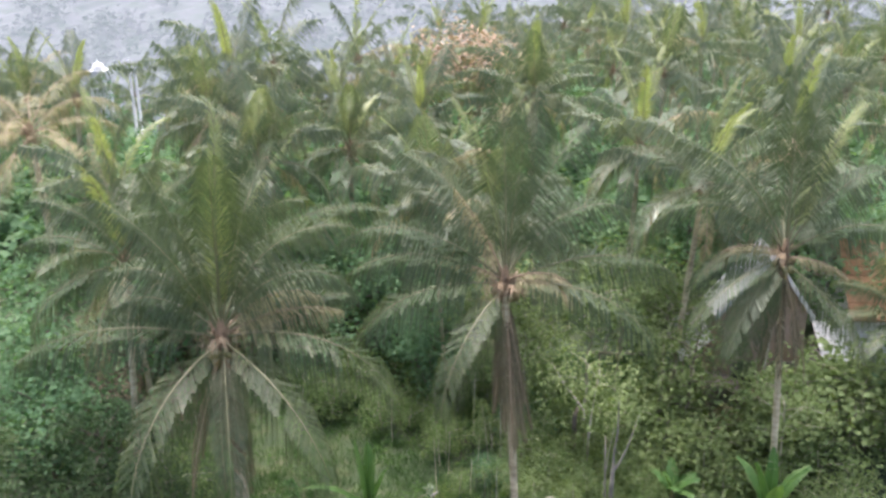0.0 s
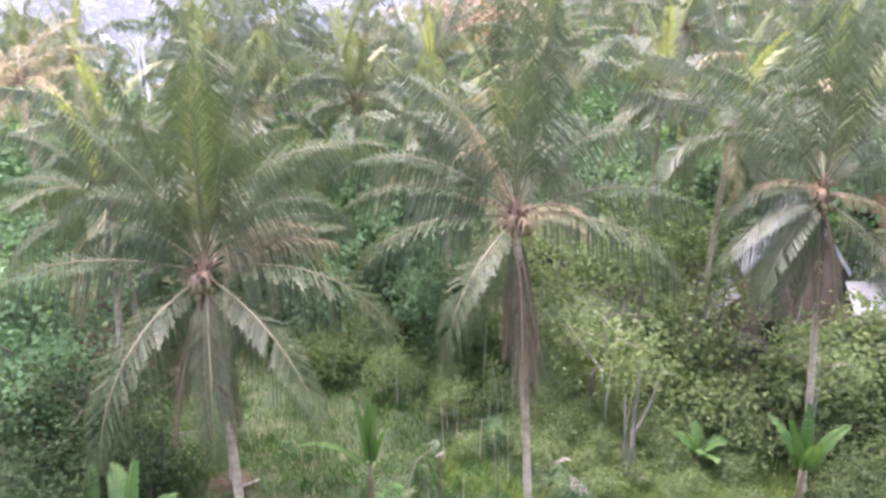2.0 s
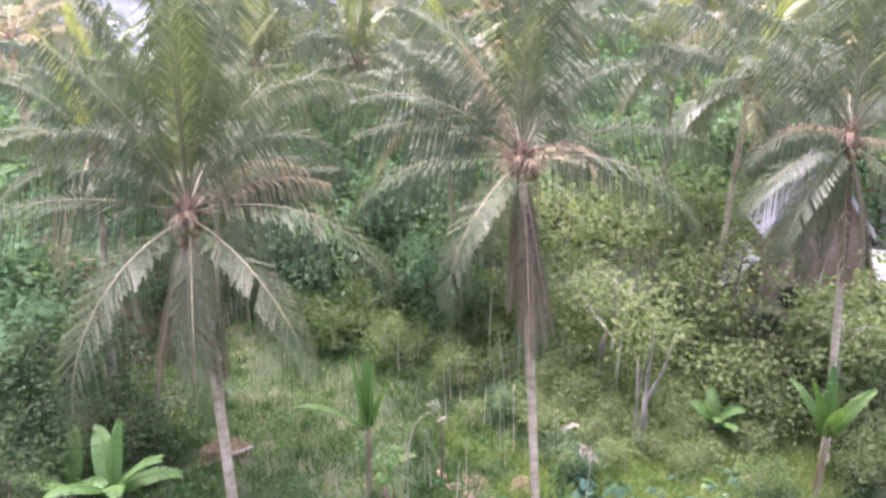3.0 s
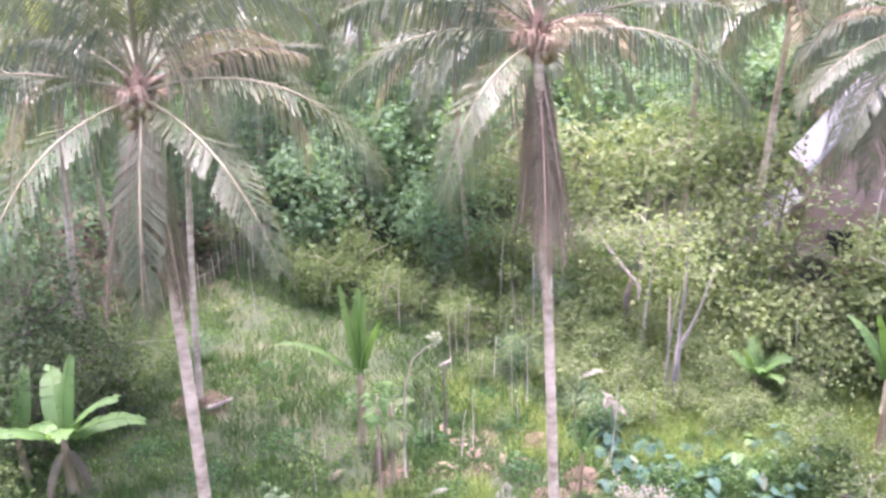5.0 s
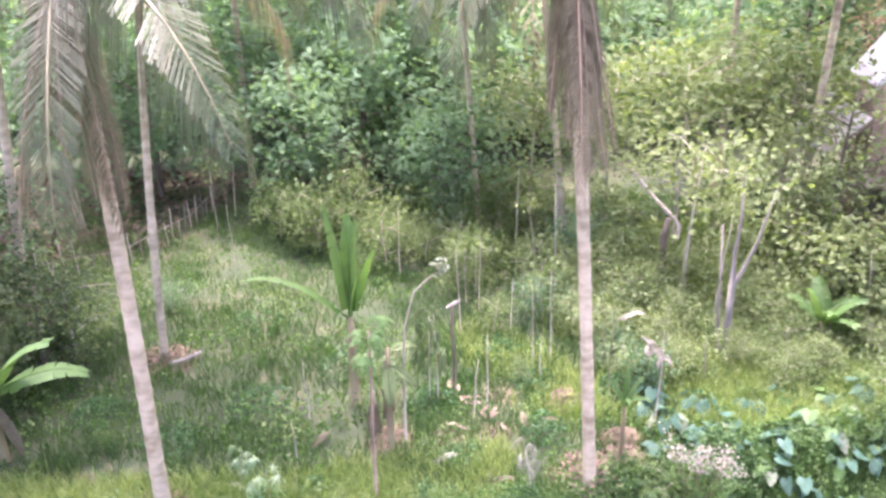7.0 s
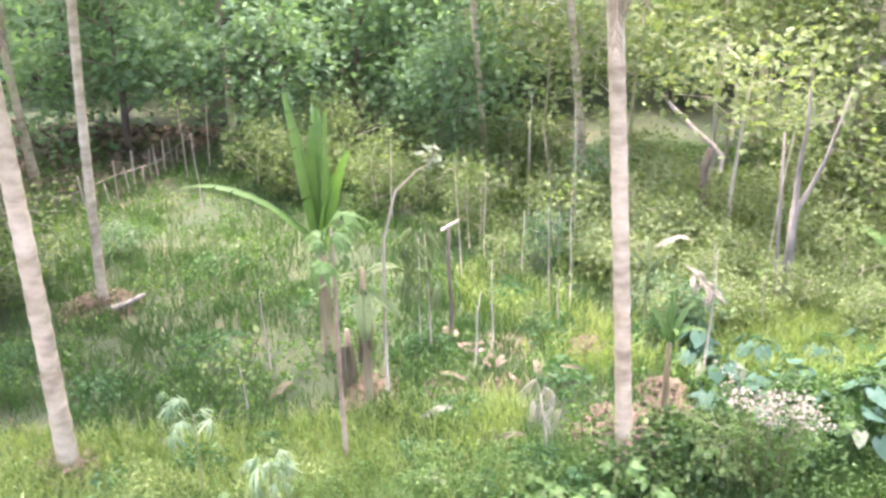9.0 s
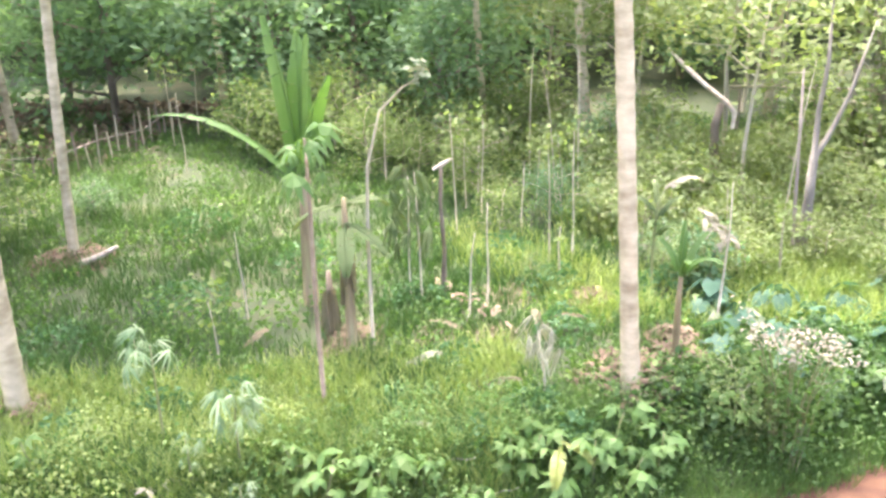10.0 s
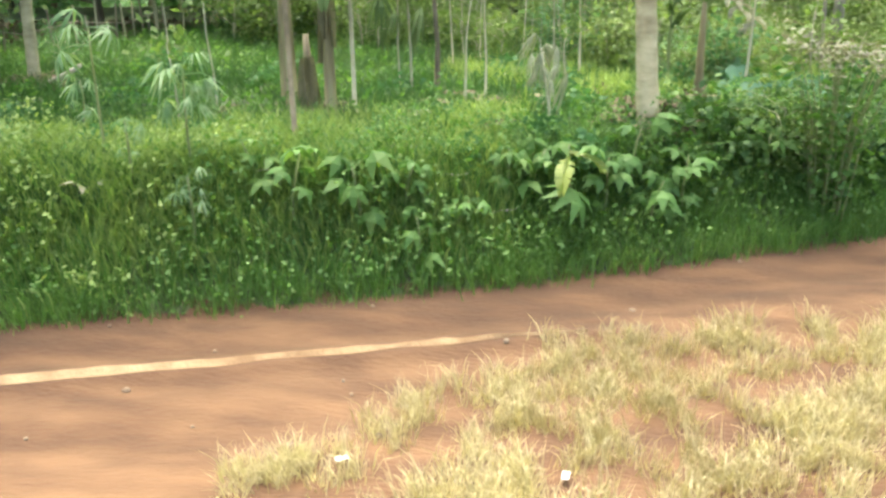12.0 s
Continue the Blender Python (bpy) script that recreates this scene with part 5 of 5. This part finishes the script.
# heaps of husks and dead leaves round the palm feet
for n, (x, y, rad, flat) in enumerate([(-5.5, 19.5, 0.75, 0.3), (-7.4, 24.8, 0.8, 0.25), (2.15, 20.65, 0.85, 0.5), (2.75, 21.1, 0.55, 0.45), (-7.2, 19.3, 1.5, 0.12), (-1.7, 21.8, 0.5, 0.2), (0.5, 23.8, 0.4, 0.06), (-0.6, 22.0, 0.3, 0.06), (0.2, 20.7, 0.3, 0.06), (0.34, 22.24, 0.3, 0.06), (2.85, 21.95, 0.5, 0.3), (1.84, 23.46, 0.5, 0.25)]):
    r = random.Random(300 + n)
    s = Soup()
    for k in range(760):
        w, d = r.uniform(0, 6.283), rad * r.random() ** 0.6
        o = Vector((x + d * math.cos(w), y + d * math.sin(w), 0))
        o.z = ground_z(o.x, o.y) + flat * (1 - (d / rad) ** 2) * r.random()
        e = Vector((r.gauss(0, 1), r.gauss(0, 1), r.gauss(0, 0.3))).normalized() * r.uniform(0.06, 0.22)
        c = Vector((-e.y, e.x, r.uniform(-0.03, 0.03))).normalized() * r.uniform(0.015, 0.04)
        s.face((o - e * 0.5 - c, o + e * 0.5 - c * 0.6, o + e * 0.5 + c * 0.6, o - e * 0.5 + c))
    thing("husk_heap", "heap of brown husks and dead leaves at a palm foot", "mulch", (0, 0, 0), "husk heaps", "stuff", s.mesh("husk_heap", MULCH if n < 6 or n > 9 else WITHERED))
# ---------- houses ----------


def house(name, label, x0, x1, y0, y1, base, eave, ridge, roofmat, wallmat, band=0.0, overhang=0.45):
    """A gabled house with its gable towards the road; the roof is laid in single rows of sheets or tiles."""
    ob = thing(name, label, "house", (x0, y0, base))
    w, d, e, h, xm = x1 - x0, y1 - y0, eave - base, ridge - base, (x1 - x0) / 2
    t = 0.15
    s = Soup()
    s.box((0, 0, -0.5), (w, t, e))
    s.face(((0, 0, e), (w, 0, e), (xm, 0, h)))
    s.face(((0, t, e), (xm, t, h), (w, t, e)))
    part("wall", s.mesh("wall", wallmat), ob)
    for lo, hi in (((0, d - t, -0.5), (w, d, e)), ((0, t, -0.5), (t, d - t, e)), ((w - t, t, -0.5), (w, d - t, e))):
        s = Soup()
        s.box(lo, hi)
        part("wall", s.mesh("wall", wallmat), ob)
    for side in (-1, 1):
        ex = -overhang if side < 0 else w + overhang
        ez = e - (h - e) * overhang / xm
        rows = 9
        for k in range(rows):
            a, b = k / rows, (k + 1) / rows + 0.03
            xa, za, xb, zb = xm + (ex - xm) * a, h + (ez - h) * a, xm + (ex - xm) * b, h + (ez - h) * b
            s = Soup()
            n = 26
            top, bot, lip = [], [], []
            for i in range(n + 1):
                y = -overhang + (d + 2 * overhang) * i / n
                wave = 0.025 * (i % 2)
                top.append((xa, y, za + 0.03 + wave))
                bot.append((xb, y, zb + (0.045 if roofmat is ZINC else 0.075) + wave))
                lip.append((xb, y, zb + 0.03))
            s.strip(top, bot)
            s.strip(bot, lip)
            part("roof_course", s.mesh("roof_course", roofmat), ob)
        if band:
            s = Soup()
            p = [(xm, 0, h + 0.02), (ex, 0, ez + 0.02), (ex, 0, ez - band), (xm, 0, h - band)]
            q0 = [Vector((a, -overhang - 0.05, c)) for a, b, c in p]
            q1 = [Vector((a, -overhang + 0.03, c)) for a, b, c in p]
            s.face(q0)
            s.face(q1[::-1])
            for i in range(4):
                s.face((q0[i], q1[i], q1[(i + 1) % 4], q0[(i + 1) % 4]))
            part("bargeboard", s.mesh("bargeboard", WHITE), ob, "white-painted wide bargeboard")
    for wx, ww, wz, wh, kind in ((0.22 * w, 0.9, 0.9, 1.1, "window"), (0.68 * w, 0.9, 0.0, 2.0, "door")):
        s = Soup()
        s.box((wx - 0.06, -0.05, wz - 0.06), (wx + ww + 0.06, -0.003, wz + wh + 0.06))
        fr = part(kind, s.mesh(kind, DARKWOOD), ob)
        s = Soup()
        s.box((wx, -0.07, wz), (wx + ww, -0.052, wz + wh))
        part("pane" if kind == "window" else "door_leaf", s.mesh("pane", DARKVOID if kind == "window" else DARKWOOD), fr)
    return ob


g = 1.1
house("gabled_house", "house with brownish plaster gable and white bargeboards", 10.4, 13.8, 31.0, 32.4, g, 5.5, 7.8, ZINC, PLASTER, band=0.2, overhang=0.2)
tiled = house("tiled_house", "white-washed house with an ochre tiled roof", 0.0, 4.4, 0.0, 5.6, 0.0, 3.2, 5.4, TILE, WHITE)
tiled.matrix_basis = pose(23.0, 34.4, 0.8, 0, 0, 90)
# a low shed whose white sheet roof slopes down towards the road
ob = thing("low_shed", "low shed with a sloping white sheet roof", "shed", (15.95, 33.5, 0.8))
for lo, hi in (((0.08, 0.15, -0.3), (1.3, 0.25, 0.95)), ((0.08, 1.5, -0.3), (1.3, 1.6, 1.75)), ((0.08, 0.25, -0.3), (0.18, 1.5, 0.95)), ((1.2, 0.25, -0.3), (1.3, 1.5, 0.95))):
    s = Soup()
    s.box(lo, hi)
    part("wall", s.mesh("wall", DARKWOOD), ob)
for k in range(3):
    s = Soup()
    x0, x1 = -0.02 + k * 0.47, 0.46 + k * 0.47
    top = [(x0 + (x1 - x0) * i / 8, 1.75, 2.02 + 0.02 * (i % 2)) for i in range(9)]
    low = [(x0 + (x1 - x0) * i / 8, 0.0, 0.98 + 0.02 * (i % 2)) for i in range(9)]
    s.strip(top, low)
    s.strip([(a, b, c - 0.02) for a, b, c in low], [(a, b, c - 0.02) for a, b, c in top])
    part("roof_sheet", s.mesh("roof_sheet", WHITE), ob)
# a lean-to of pale sheets against the gabled house
ob = thing("lean_to", "lean-to roof of pale zinc sheets on posts", "lean-to", (0, 0, 0))
for k in range(4):
    s = Soup()
    x0, x1 = 9.0 + k * 0.3, 9.28 + k * 0.3
    n = 8
    L = [(x0, 30.6 + 3.2 * i / n, 3.3 + 0.26 * k + 0.09 * (i % 2) * 0.2) for i in range(n + 1)]
    R = [(x1, 30.6 + 3.2 * i / n, 3.54 + 0.26 * k + 0.02) for i in range(n + 1)]
    s.strip(L, R)
    part("sheet", s.mesh("sheet", ZINC), ob)
for y in (30.7, 33.6):
    s = Soup()
    s.tube([(9.1, y, ground_z(9.1, y) - 0.1), (9.1, y, 3.32)], [0.06, 0.05], 7)
    part("post", s.mesh("post", DARKWOOD), ob)
ob = thing("bare_pole", "tall thin bent pole standing before the house", "pole", (11.45, 28.4, ground_z(11.45, 28.4)))
s = Soup()
s.tube([(0.1, 0, -0.2), (0.06, 0, 0.9), (-0.02, 0, 2.0), (-0.02, 0.02, 3.4), (0.0, 0, 4.9)], [0.05, 0.045, 0.04, 0.035, 0.025], 8)
part("shaft", s.mesh("shaft", STEM_PALE, smooth=True), ob)
# a low dark shelter and a heap of dry leaves before the gable
ob = thing("low_shelter", "low dark timber shelter with a bent pale edge pole", "shelter", Matrix.Translation((10.15, 30.05, ground_z(10.15, 30.05))) @ Matrix.Diagonal((0.85, 1, 1.2, 1)))
for lo, hi in (((0, 0, 0), (0.08, 0.8, 1.35)), ((1.5, 0, 0), (1.58, 0.8, 1.0))):
    s = Soup()
    s.box(lo, hi)
    part("side_panel", s.mesh("side_panel", DARKWOOD), ob)
s = Soup()
s.box((0.08, 0.72, 0), (1.5, 0.8, 1.2))
part("back_panel", s.mesh("back_panel", DARKWOOD), ob)
for k in range(7):
    s = Soup()
    x0, x1 = -0.1 + k * 0.26, 0.15 + k * 0.26
    z0, z1 = 1.52 - 0.035 * k * k * 0.26, 1.52 - 0.035 * (k + 1) * (k + 1) * 0.26
    s.strip([(x0, -0.12, z0), (x0, 0.85, z0 + 0.08)], [(x1, -0.12, z1 + 0.02), (x1, 0.85, z1 + 0.10)])
    s.strip([(x1, -0.12, z1), (x1, 0.85, z1 + 0.08)], [(x0, -0.12, z0 - 0.02), (x0, 0.85, z0 + 0.06)])
    part("roof_board", s.mesh("roof_board", DARKWOOD), ob)
s = Soup()
s.tube([(-0.15, -0.15, 1.5), (0.35, -0.16, 1.56), (0.8, -0.16, 1.4), (1.3, -0.16, 1.0), (1.75, -0.15, 0.55)], [0.03, 0.035, 0.035, 0.03, 0.025], 7)
part("edge_pole", s.mesh("edge_pole", STEM_PALE, smooth=True), ob, "bent pale pole")
r = random.Random(350)
s = Soup()
for k in range(900):
    w, d = r.uniform(0, 6.283), r.random() ** 0.6
    o = Vector((10.6 + 0.95 * d * math.cos(w), 29.5 + 0.45 * d * math.sin(w), ground_z(10.6, 29.5) + 1.1 * (1 - d * d) * r.uniform(0.4, 1.0)))
    leaf_card(s, o, r.uniform(0.12, 0.34), r, droop=0.8)
thing("dry_leaf_heap", "heap of pale dry leaves before the house", "leaf heap", (0, 0, 0), kind="stuff", data=s.mesh("dry_leaf_heap", PALM_DRY))
# far white domed building with pillars
ob = thing("domed_shrine", "small white domed building with two tall white pillars", "building", Matrix.Translation((-35.8, 88, 2.3)) @ Matrix.Scale(0.5, 4))
s = Soup()
s.box((-1.6, -1.6, -20), (1.6, 1.6, 2.6))
part("wall", s.mesh("wall", WHITE), ob)
s = Soup()
s.blob((0, 0, 2.6), (1.3, 1.3, 1.5), 16, 10)
s.tube([(0, 0, 4.0), (0, 0, 4.9)], [0.12, 0.02], 6)
part("dome", s.mesh("dome", WHITE, smooth=True), ob)
for x, h in ((6.2, 4.8), (7.3, 3.8)):
    s = Soup()
    s.tube([(x, 0, -20), (x, 0, h * 0.85), (x, 0, h)], [0.34, 0.26, 0.05], 10)
    part("pillar", s.mesh("pillar", WHITE, smooth=True), ob)

# ---------- litter and stones ----------
for n, (x, y, az, ln, mat) in enumerate([(-0.85, 21.0, 20, 0.55, DEADLEAF), (-0.06, 22.08, 170, 0.6, WITHERED), (0.13, 20.39, 10, 0.6, WITHERED), (1.75, 22.6, 200, 0.7, WITHERED), (-0.74, 19.6, 340, 0.4, DEADLEAF), (0.97, 22.2, 100, 0.5, WITHERED), (-3.2, 21.4, 60, 0.5, WITHERED), (-4.1, 20.0, 150, 0.45, DEADLEAF)]):
    thing("fallen_leaf", "curled brown fallen leaf lying on the grass", "leaf", pose(x, y, ground_z(x, y) + 0.1, 8, 0, az), "fallen leaves", "", blade(ln, 0.07, radians(28), 1.1, 0.8, mat, n % 4))
for n, (px, py, az) in enumerate([(-0.34, 15.29, 20), (1.0, 15.19, 80)]):
    s = Soup()
    r = random.Random(n)
    L, R = [], []
    for i in range(6):
        L.append((i * 0.03 - 0.08, -0.035 + r.uniform(-0.01, 0.01), 0.02 + r.uniform(0, 0.03)))
        R.append((i * 0.03 - 0.08, 0.035 + r.uniform(-0.01, 0.01), 0.03 + r.uniform(0, 0.03)))
    s.strip(L, R)
    s.strip([(a, b, c - 0.012) for a, b, c in R], [(a, b, c - 0.012) for a, b, c in L])
    thing("plastic_scrap", "crumpled white plastic scrap lying in dry grass", "litter", pose(px, py, ground_z(px, py) + 0.05, 0, 0, az) @ Matrix.Diagonal((0.55, 0.55, 0.25, 1)), "litter", "", s.mesh("plastic_scrap", PLASTIC, smooth=True))
q = random.Random(64)
for n in range(16):
    x = q.uniform(-0.75, 0.5)
    y = 22.95 - 1.1 * x + q.gauss(0, 0.12)
    thing("fallen_leaf", "pale curled fallen leaf lying on the grass", "leaf", pose(x, y, ground_z(x, y) + 0.16, q.uniform(-20, 20), 0, q.uniform(0, 360)), "pale fallen leaves", "", blade(0.2, 0.04, radians(25), 1.4, 0.6, PINKLITTER, n % 4))
for x, y, ln, az in ((0.02, 19.07, 0.36, 4), (-1.87, 18.66, 0.5, -6), (0.55, 18.95, 0.3, 20)):
    s = Soup()
    s.tube([(-ln / 2, 0, 0), (-ln * 0.1, 0.01, 0.03), (ln * 0.2, -0.01, 0.02), (ln / 2, 0, 0.04)], [0.007, 0.009, 0.008, 0.005], 6)
    thing("twig", "short pale dry twig caught in the weeds", "twig", pose(x, y, ground_z(x, y) + 0.12, 0, 0, az), "twigs on the bank", "", s.mesh("twig", DEADWOOD, smooth=True))
q = random.Random(71)
s = Soup()
s.blob((0, 0, 0), (1, 0.8, 0.6), 7, 4, 0.3)
PEBBLE = s.mesh("stone", STONE)
for n in range(34):
    x = q.uniform(-5, 4)
    y = road_edge(x) + q.uniform(-3.6, -0.1)
    thing("stone", "small pale stone lying on the dirt road", "stone", pose(x, y, ground_z(x, y) + 0.02, 0, 0, q.uniform(0, 360)) @ Matrix.Scale(q.uniform(0.012, 0.035), 4), "stones on the road", "", PEBBLE)

# ---------- grass and weeds ----------


def blades(name, label, pts, heights, widths, lean, mat, seed):
    """Bent grass blades, one island each."""
    r = np.random.default_rng(seed)
    n = len(pts)
    base = np.array([(x, y, ground_z(x, y) - 0.01) for x, y in pts])
    az, fa = r.uniform(0, 6.283, n), r.uniform(0, 6.283, n)
    d = np.stack([np.cos(az), np.sin(az), np.zeros(n)], 1) * (lean * r.uniform(0.3, 1.5, n) * heights)[:, None]
    c = np.stack([np.cos(fa), np.sin(fa), np.zeros(n)], 1) * (widths * 0.5)[:, None]
    up = np.zeros((n, 3))
    up[:, 2] = heights
    mid, tip = base + up * 0.6 + d * 0.35, base + up * r.uniform(0.75, 1.0, n)[:, None] + d
    v = np.stack([base - c, base + c, mid + c * 0.8, mid - c * 0.8, tip], 1).reshape(-1, 3)
    k = np.arange(n) * 5
    faces = [f for i in k.tolist() for f in ((i, i + 1, i + 2, i + 3), (i + 3, i + 2, i + 4))]
    me = bpy.data.meshes.new(name)
    me.from_pydata(v.tolist(), [], faces)
    me.materials.append(mat)
    return thing(name, label, "grass", (0, 0, 0), kind="stuff", data=me)


def scatter(count, seed, x0, x1, test, spread=0.12, clump=14):
    """Points in clumps; test gives y's span and whether a clump may stand there."""
    r = random.Random(seed)
    pts = []
    while len(pts) < count:
        x = r.uniform(x0, x1)
        y = test(x, r)
        if y is None:
            continue
        for k in range(clump):
            pts.append((x + r.gauss(0, spread), y + r.gauss(0, spread)))
    return pts[:count]


def meadow(x, r):
    y = road_edge(x) + 0.7 + (36 - road_edge(x)) * r.random() ** 1.5
    return y if noise.noise((x * 0.5, y * 0.5, 7.0)) > r.uniform(-0.6, 0.3) else None


def bank(x, r):
    return road_edge(x) + r.uniform(0.02, 1.7)


def verge(x, r):
    """Grass on the near side of the road, right of a ragged line."""
    e = road_edge(x)
    y = r.uniform(10.5, e - 0.55)
    limit = e - 1.45 - 0.75 * smooth01((1.2 - x) / 1.8) + 0.35 * noise.noise((x * 1.4, y * 1.4, 0)) - 0.35 * smooth01((x - 1.6) / 2.0)
    left = -0.75 + 0.5 * noise.noise((0, y * 0.9, 3)) - 0.2 * (y - 15)
    thin = noise.noise((x * 1.6, y * 1.6, 12)) > -0.02 - 0.5 * smooth01((x + 0.6) / 1.8)
    return y if y < limit and x > left and thin else None


def spread_of(pts, lo, hi, seed):
    return np.random.default_rng(seed).uniform(lo, hi, len(pts))


p = scatter(112000, 1, -14, 12, meadow, 0.18)
blades("meadow_grass", "uneven green grass of the clearing", p, spread_of(p, 0.10, 0.42, 1), spread_of(p, 0.012, 0.026, 2), 0.5, GRASS, 3)


def pale_patch(x, r):
    y = 22.6 + 11 * r.random() ** 1.2
    return y if noise.noise((x * 0.45, y * 0.45, 2)) > r.uniform(-0.3, 0.5) - 0.12 * (x - 2.2) else None


p = scatter(76000, 5, -0.5, 11.0, pale_patch, 0.24, 24)
blades("pale_grass", "light yellow-green grass among the shrubs near the house", p, spread_of(p, 0.12, 0.5, 11), spread_of(p, 0.012, 0.03, 12), 0.5, LIGHTGRASS, 13)
p = scatter(42000, 6, -9, 0.6, lambda x, r: road_edge(x) + 0.5 + 2.9 * r.random() ** 1.2 if noise.noise((x * 0.6, 0.3, 17)) > r.uniform(-0.7, 0.2) + 0.22 * (x + 1.2) else None, 0.16)
blades("bank_top_grass", "lighter yellow-green grass along the top of the bank", p, spread_of(p, 0.12, 0.46, 21), spread_of(p, 0.010, 0.022, 22), 0.5, LIGHTGRASS, 23)
p = scatter(84000, 2, -9, 9, bank, 0.1)
blades("bank_grass", "tall dark green grass on the road bank", p, spread_of(p, 0.08, 0.40, 4), spread_of(p, 0.005, 0.013, 5), 0.6, WEED, 6)
p = scatter(92000, 3, -2.6, 6.5, verge, 0.06, 70)
blades("verge_grass", "dry yellow grass on the verge of the road", p, spread_of(p, 0.05, 0.25, 7), spread_of(p, 0.004, 0.010, 8), 0.7, DRYGRASS, 9)

p = scatter(42000, 8, -16, 17, lambda x, r: road_edge(x) - 5.1 - 11 * r.random() ** 1.3 if noise.noise((x * 0.7, r.random() * 2, 31)) > -0.35 else None, 0.16, 30)
blades("roadside_grass", "half-dry grass on the near side of the road", p, spread_of(p, 0.08, 0.34, 14), spread_of(p, 0.008, 0.02, 15), 0.6, DRYGRASS, 16)

r = random.Random(400)
s = Soup()
pale = Soup()
for k in range(6200):
    x = r.uniform(-9, 9)
    y = road_edge(x) + r.uniform(0.03, 1.9)
    patch = noise.noise((x * 1.1, y * 1.1, 5))
    if patch < -0.28:
        continue
    g = ground_z(x, y)
    h = r.uniform(0.04, 0.7) * (0.6 + 0.6 * patch)
    for j in range(6):
        leaf_card(pale if noise.noise((x * 0.9, y * 2.1, 40)) > 0.6 - 0.75 * smooth01((-1.2 - x) / 1.6) else s, Vector((x + r.gauss(0, 0.07), y + r.gauss(0, 0.07), g + max(0.02, h + r.gauss(0, 0.08)))), r.uniform(0.025, 0.075), r)
# taller weeds along the crest of the bank
crest = Soup()
for k in range(2400):
    x = r.uniform(1.2, 9.5)
    y = road_edge(x) + r.uniform(0.6, 1.6)
    g, h = ground_z(x, y), r.uniform(0.03, 0.5) * (0.7 + 1.1 * noise.noise((x * 2.1, y, 15))) * smooth01((x - 1.0) / 1.8)
    for j in range(6):
        leaf_card(s if k % 4 == 0 else crest, Vector((x + r.gauss(0, 0.08), y + r.gauss(0, 0.08), g + max(0.02, h + r.gauss(0, 0.08)))), r.uniform(0.05, 0.15), r, flat=0.4)
thing("crest_weeds", "taller deep green weeds along the crest of the bank", "weeds", (0, 0, 0), kind="stuff", data=crest.mesh("crest_weeds", GRASS))
thing("bank_creepers", "light green creeping weeds in patches on the road bank", "weeds", (0, 0, 0), kind="stuff", data=pale.mesh("bank_creepers", LIGHTGRASS))
thing("bank_weeds", "dense dark green weeds covering the road bank", "weeds", (0, 0, 0), kind="stuff", data=s.mesh("bank_weeds", WEED))
s = Soup()
for k in range(8000):
    x = r.uniform(-13, 11)
    y = road_edge(x) + 1.2 + 16 * r.random() ** 1.3
    if noise.noise((x * 0.6, y * 0.6, 21)) < -0.05:
        continue
    g = ground_z(x, y)
    for j in range(7):
        leaf_card(s, Vector((x + r.gauss(0, 0.14), y + r.gauss(0, 0.14), g + abs(r.gauss(0.1, 0.12)))), r.uniform(0.05, 0.12), r, flat=0.2)
thing("meadow_weeds", "low light green weeds scattered through the clearing", "weeds", (0, 0, 0), kind="stuff", data=s.mesh("meadow_weeds", WEED))
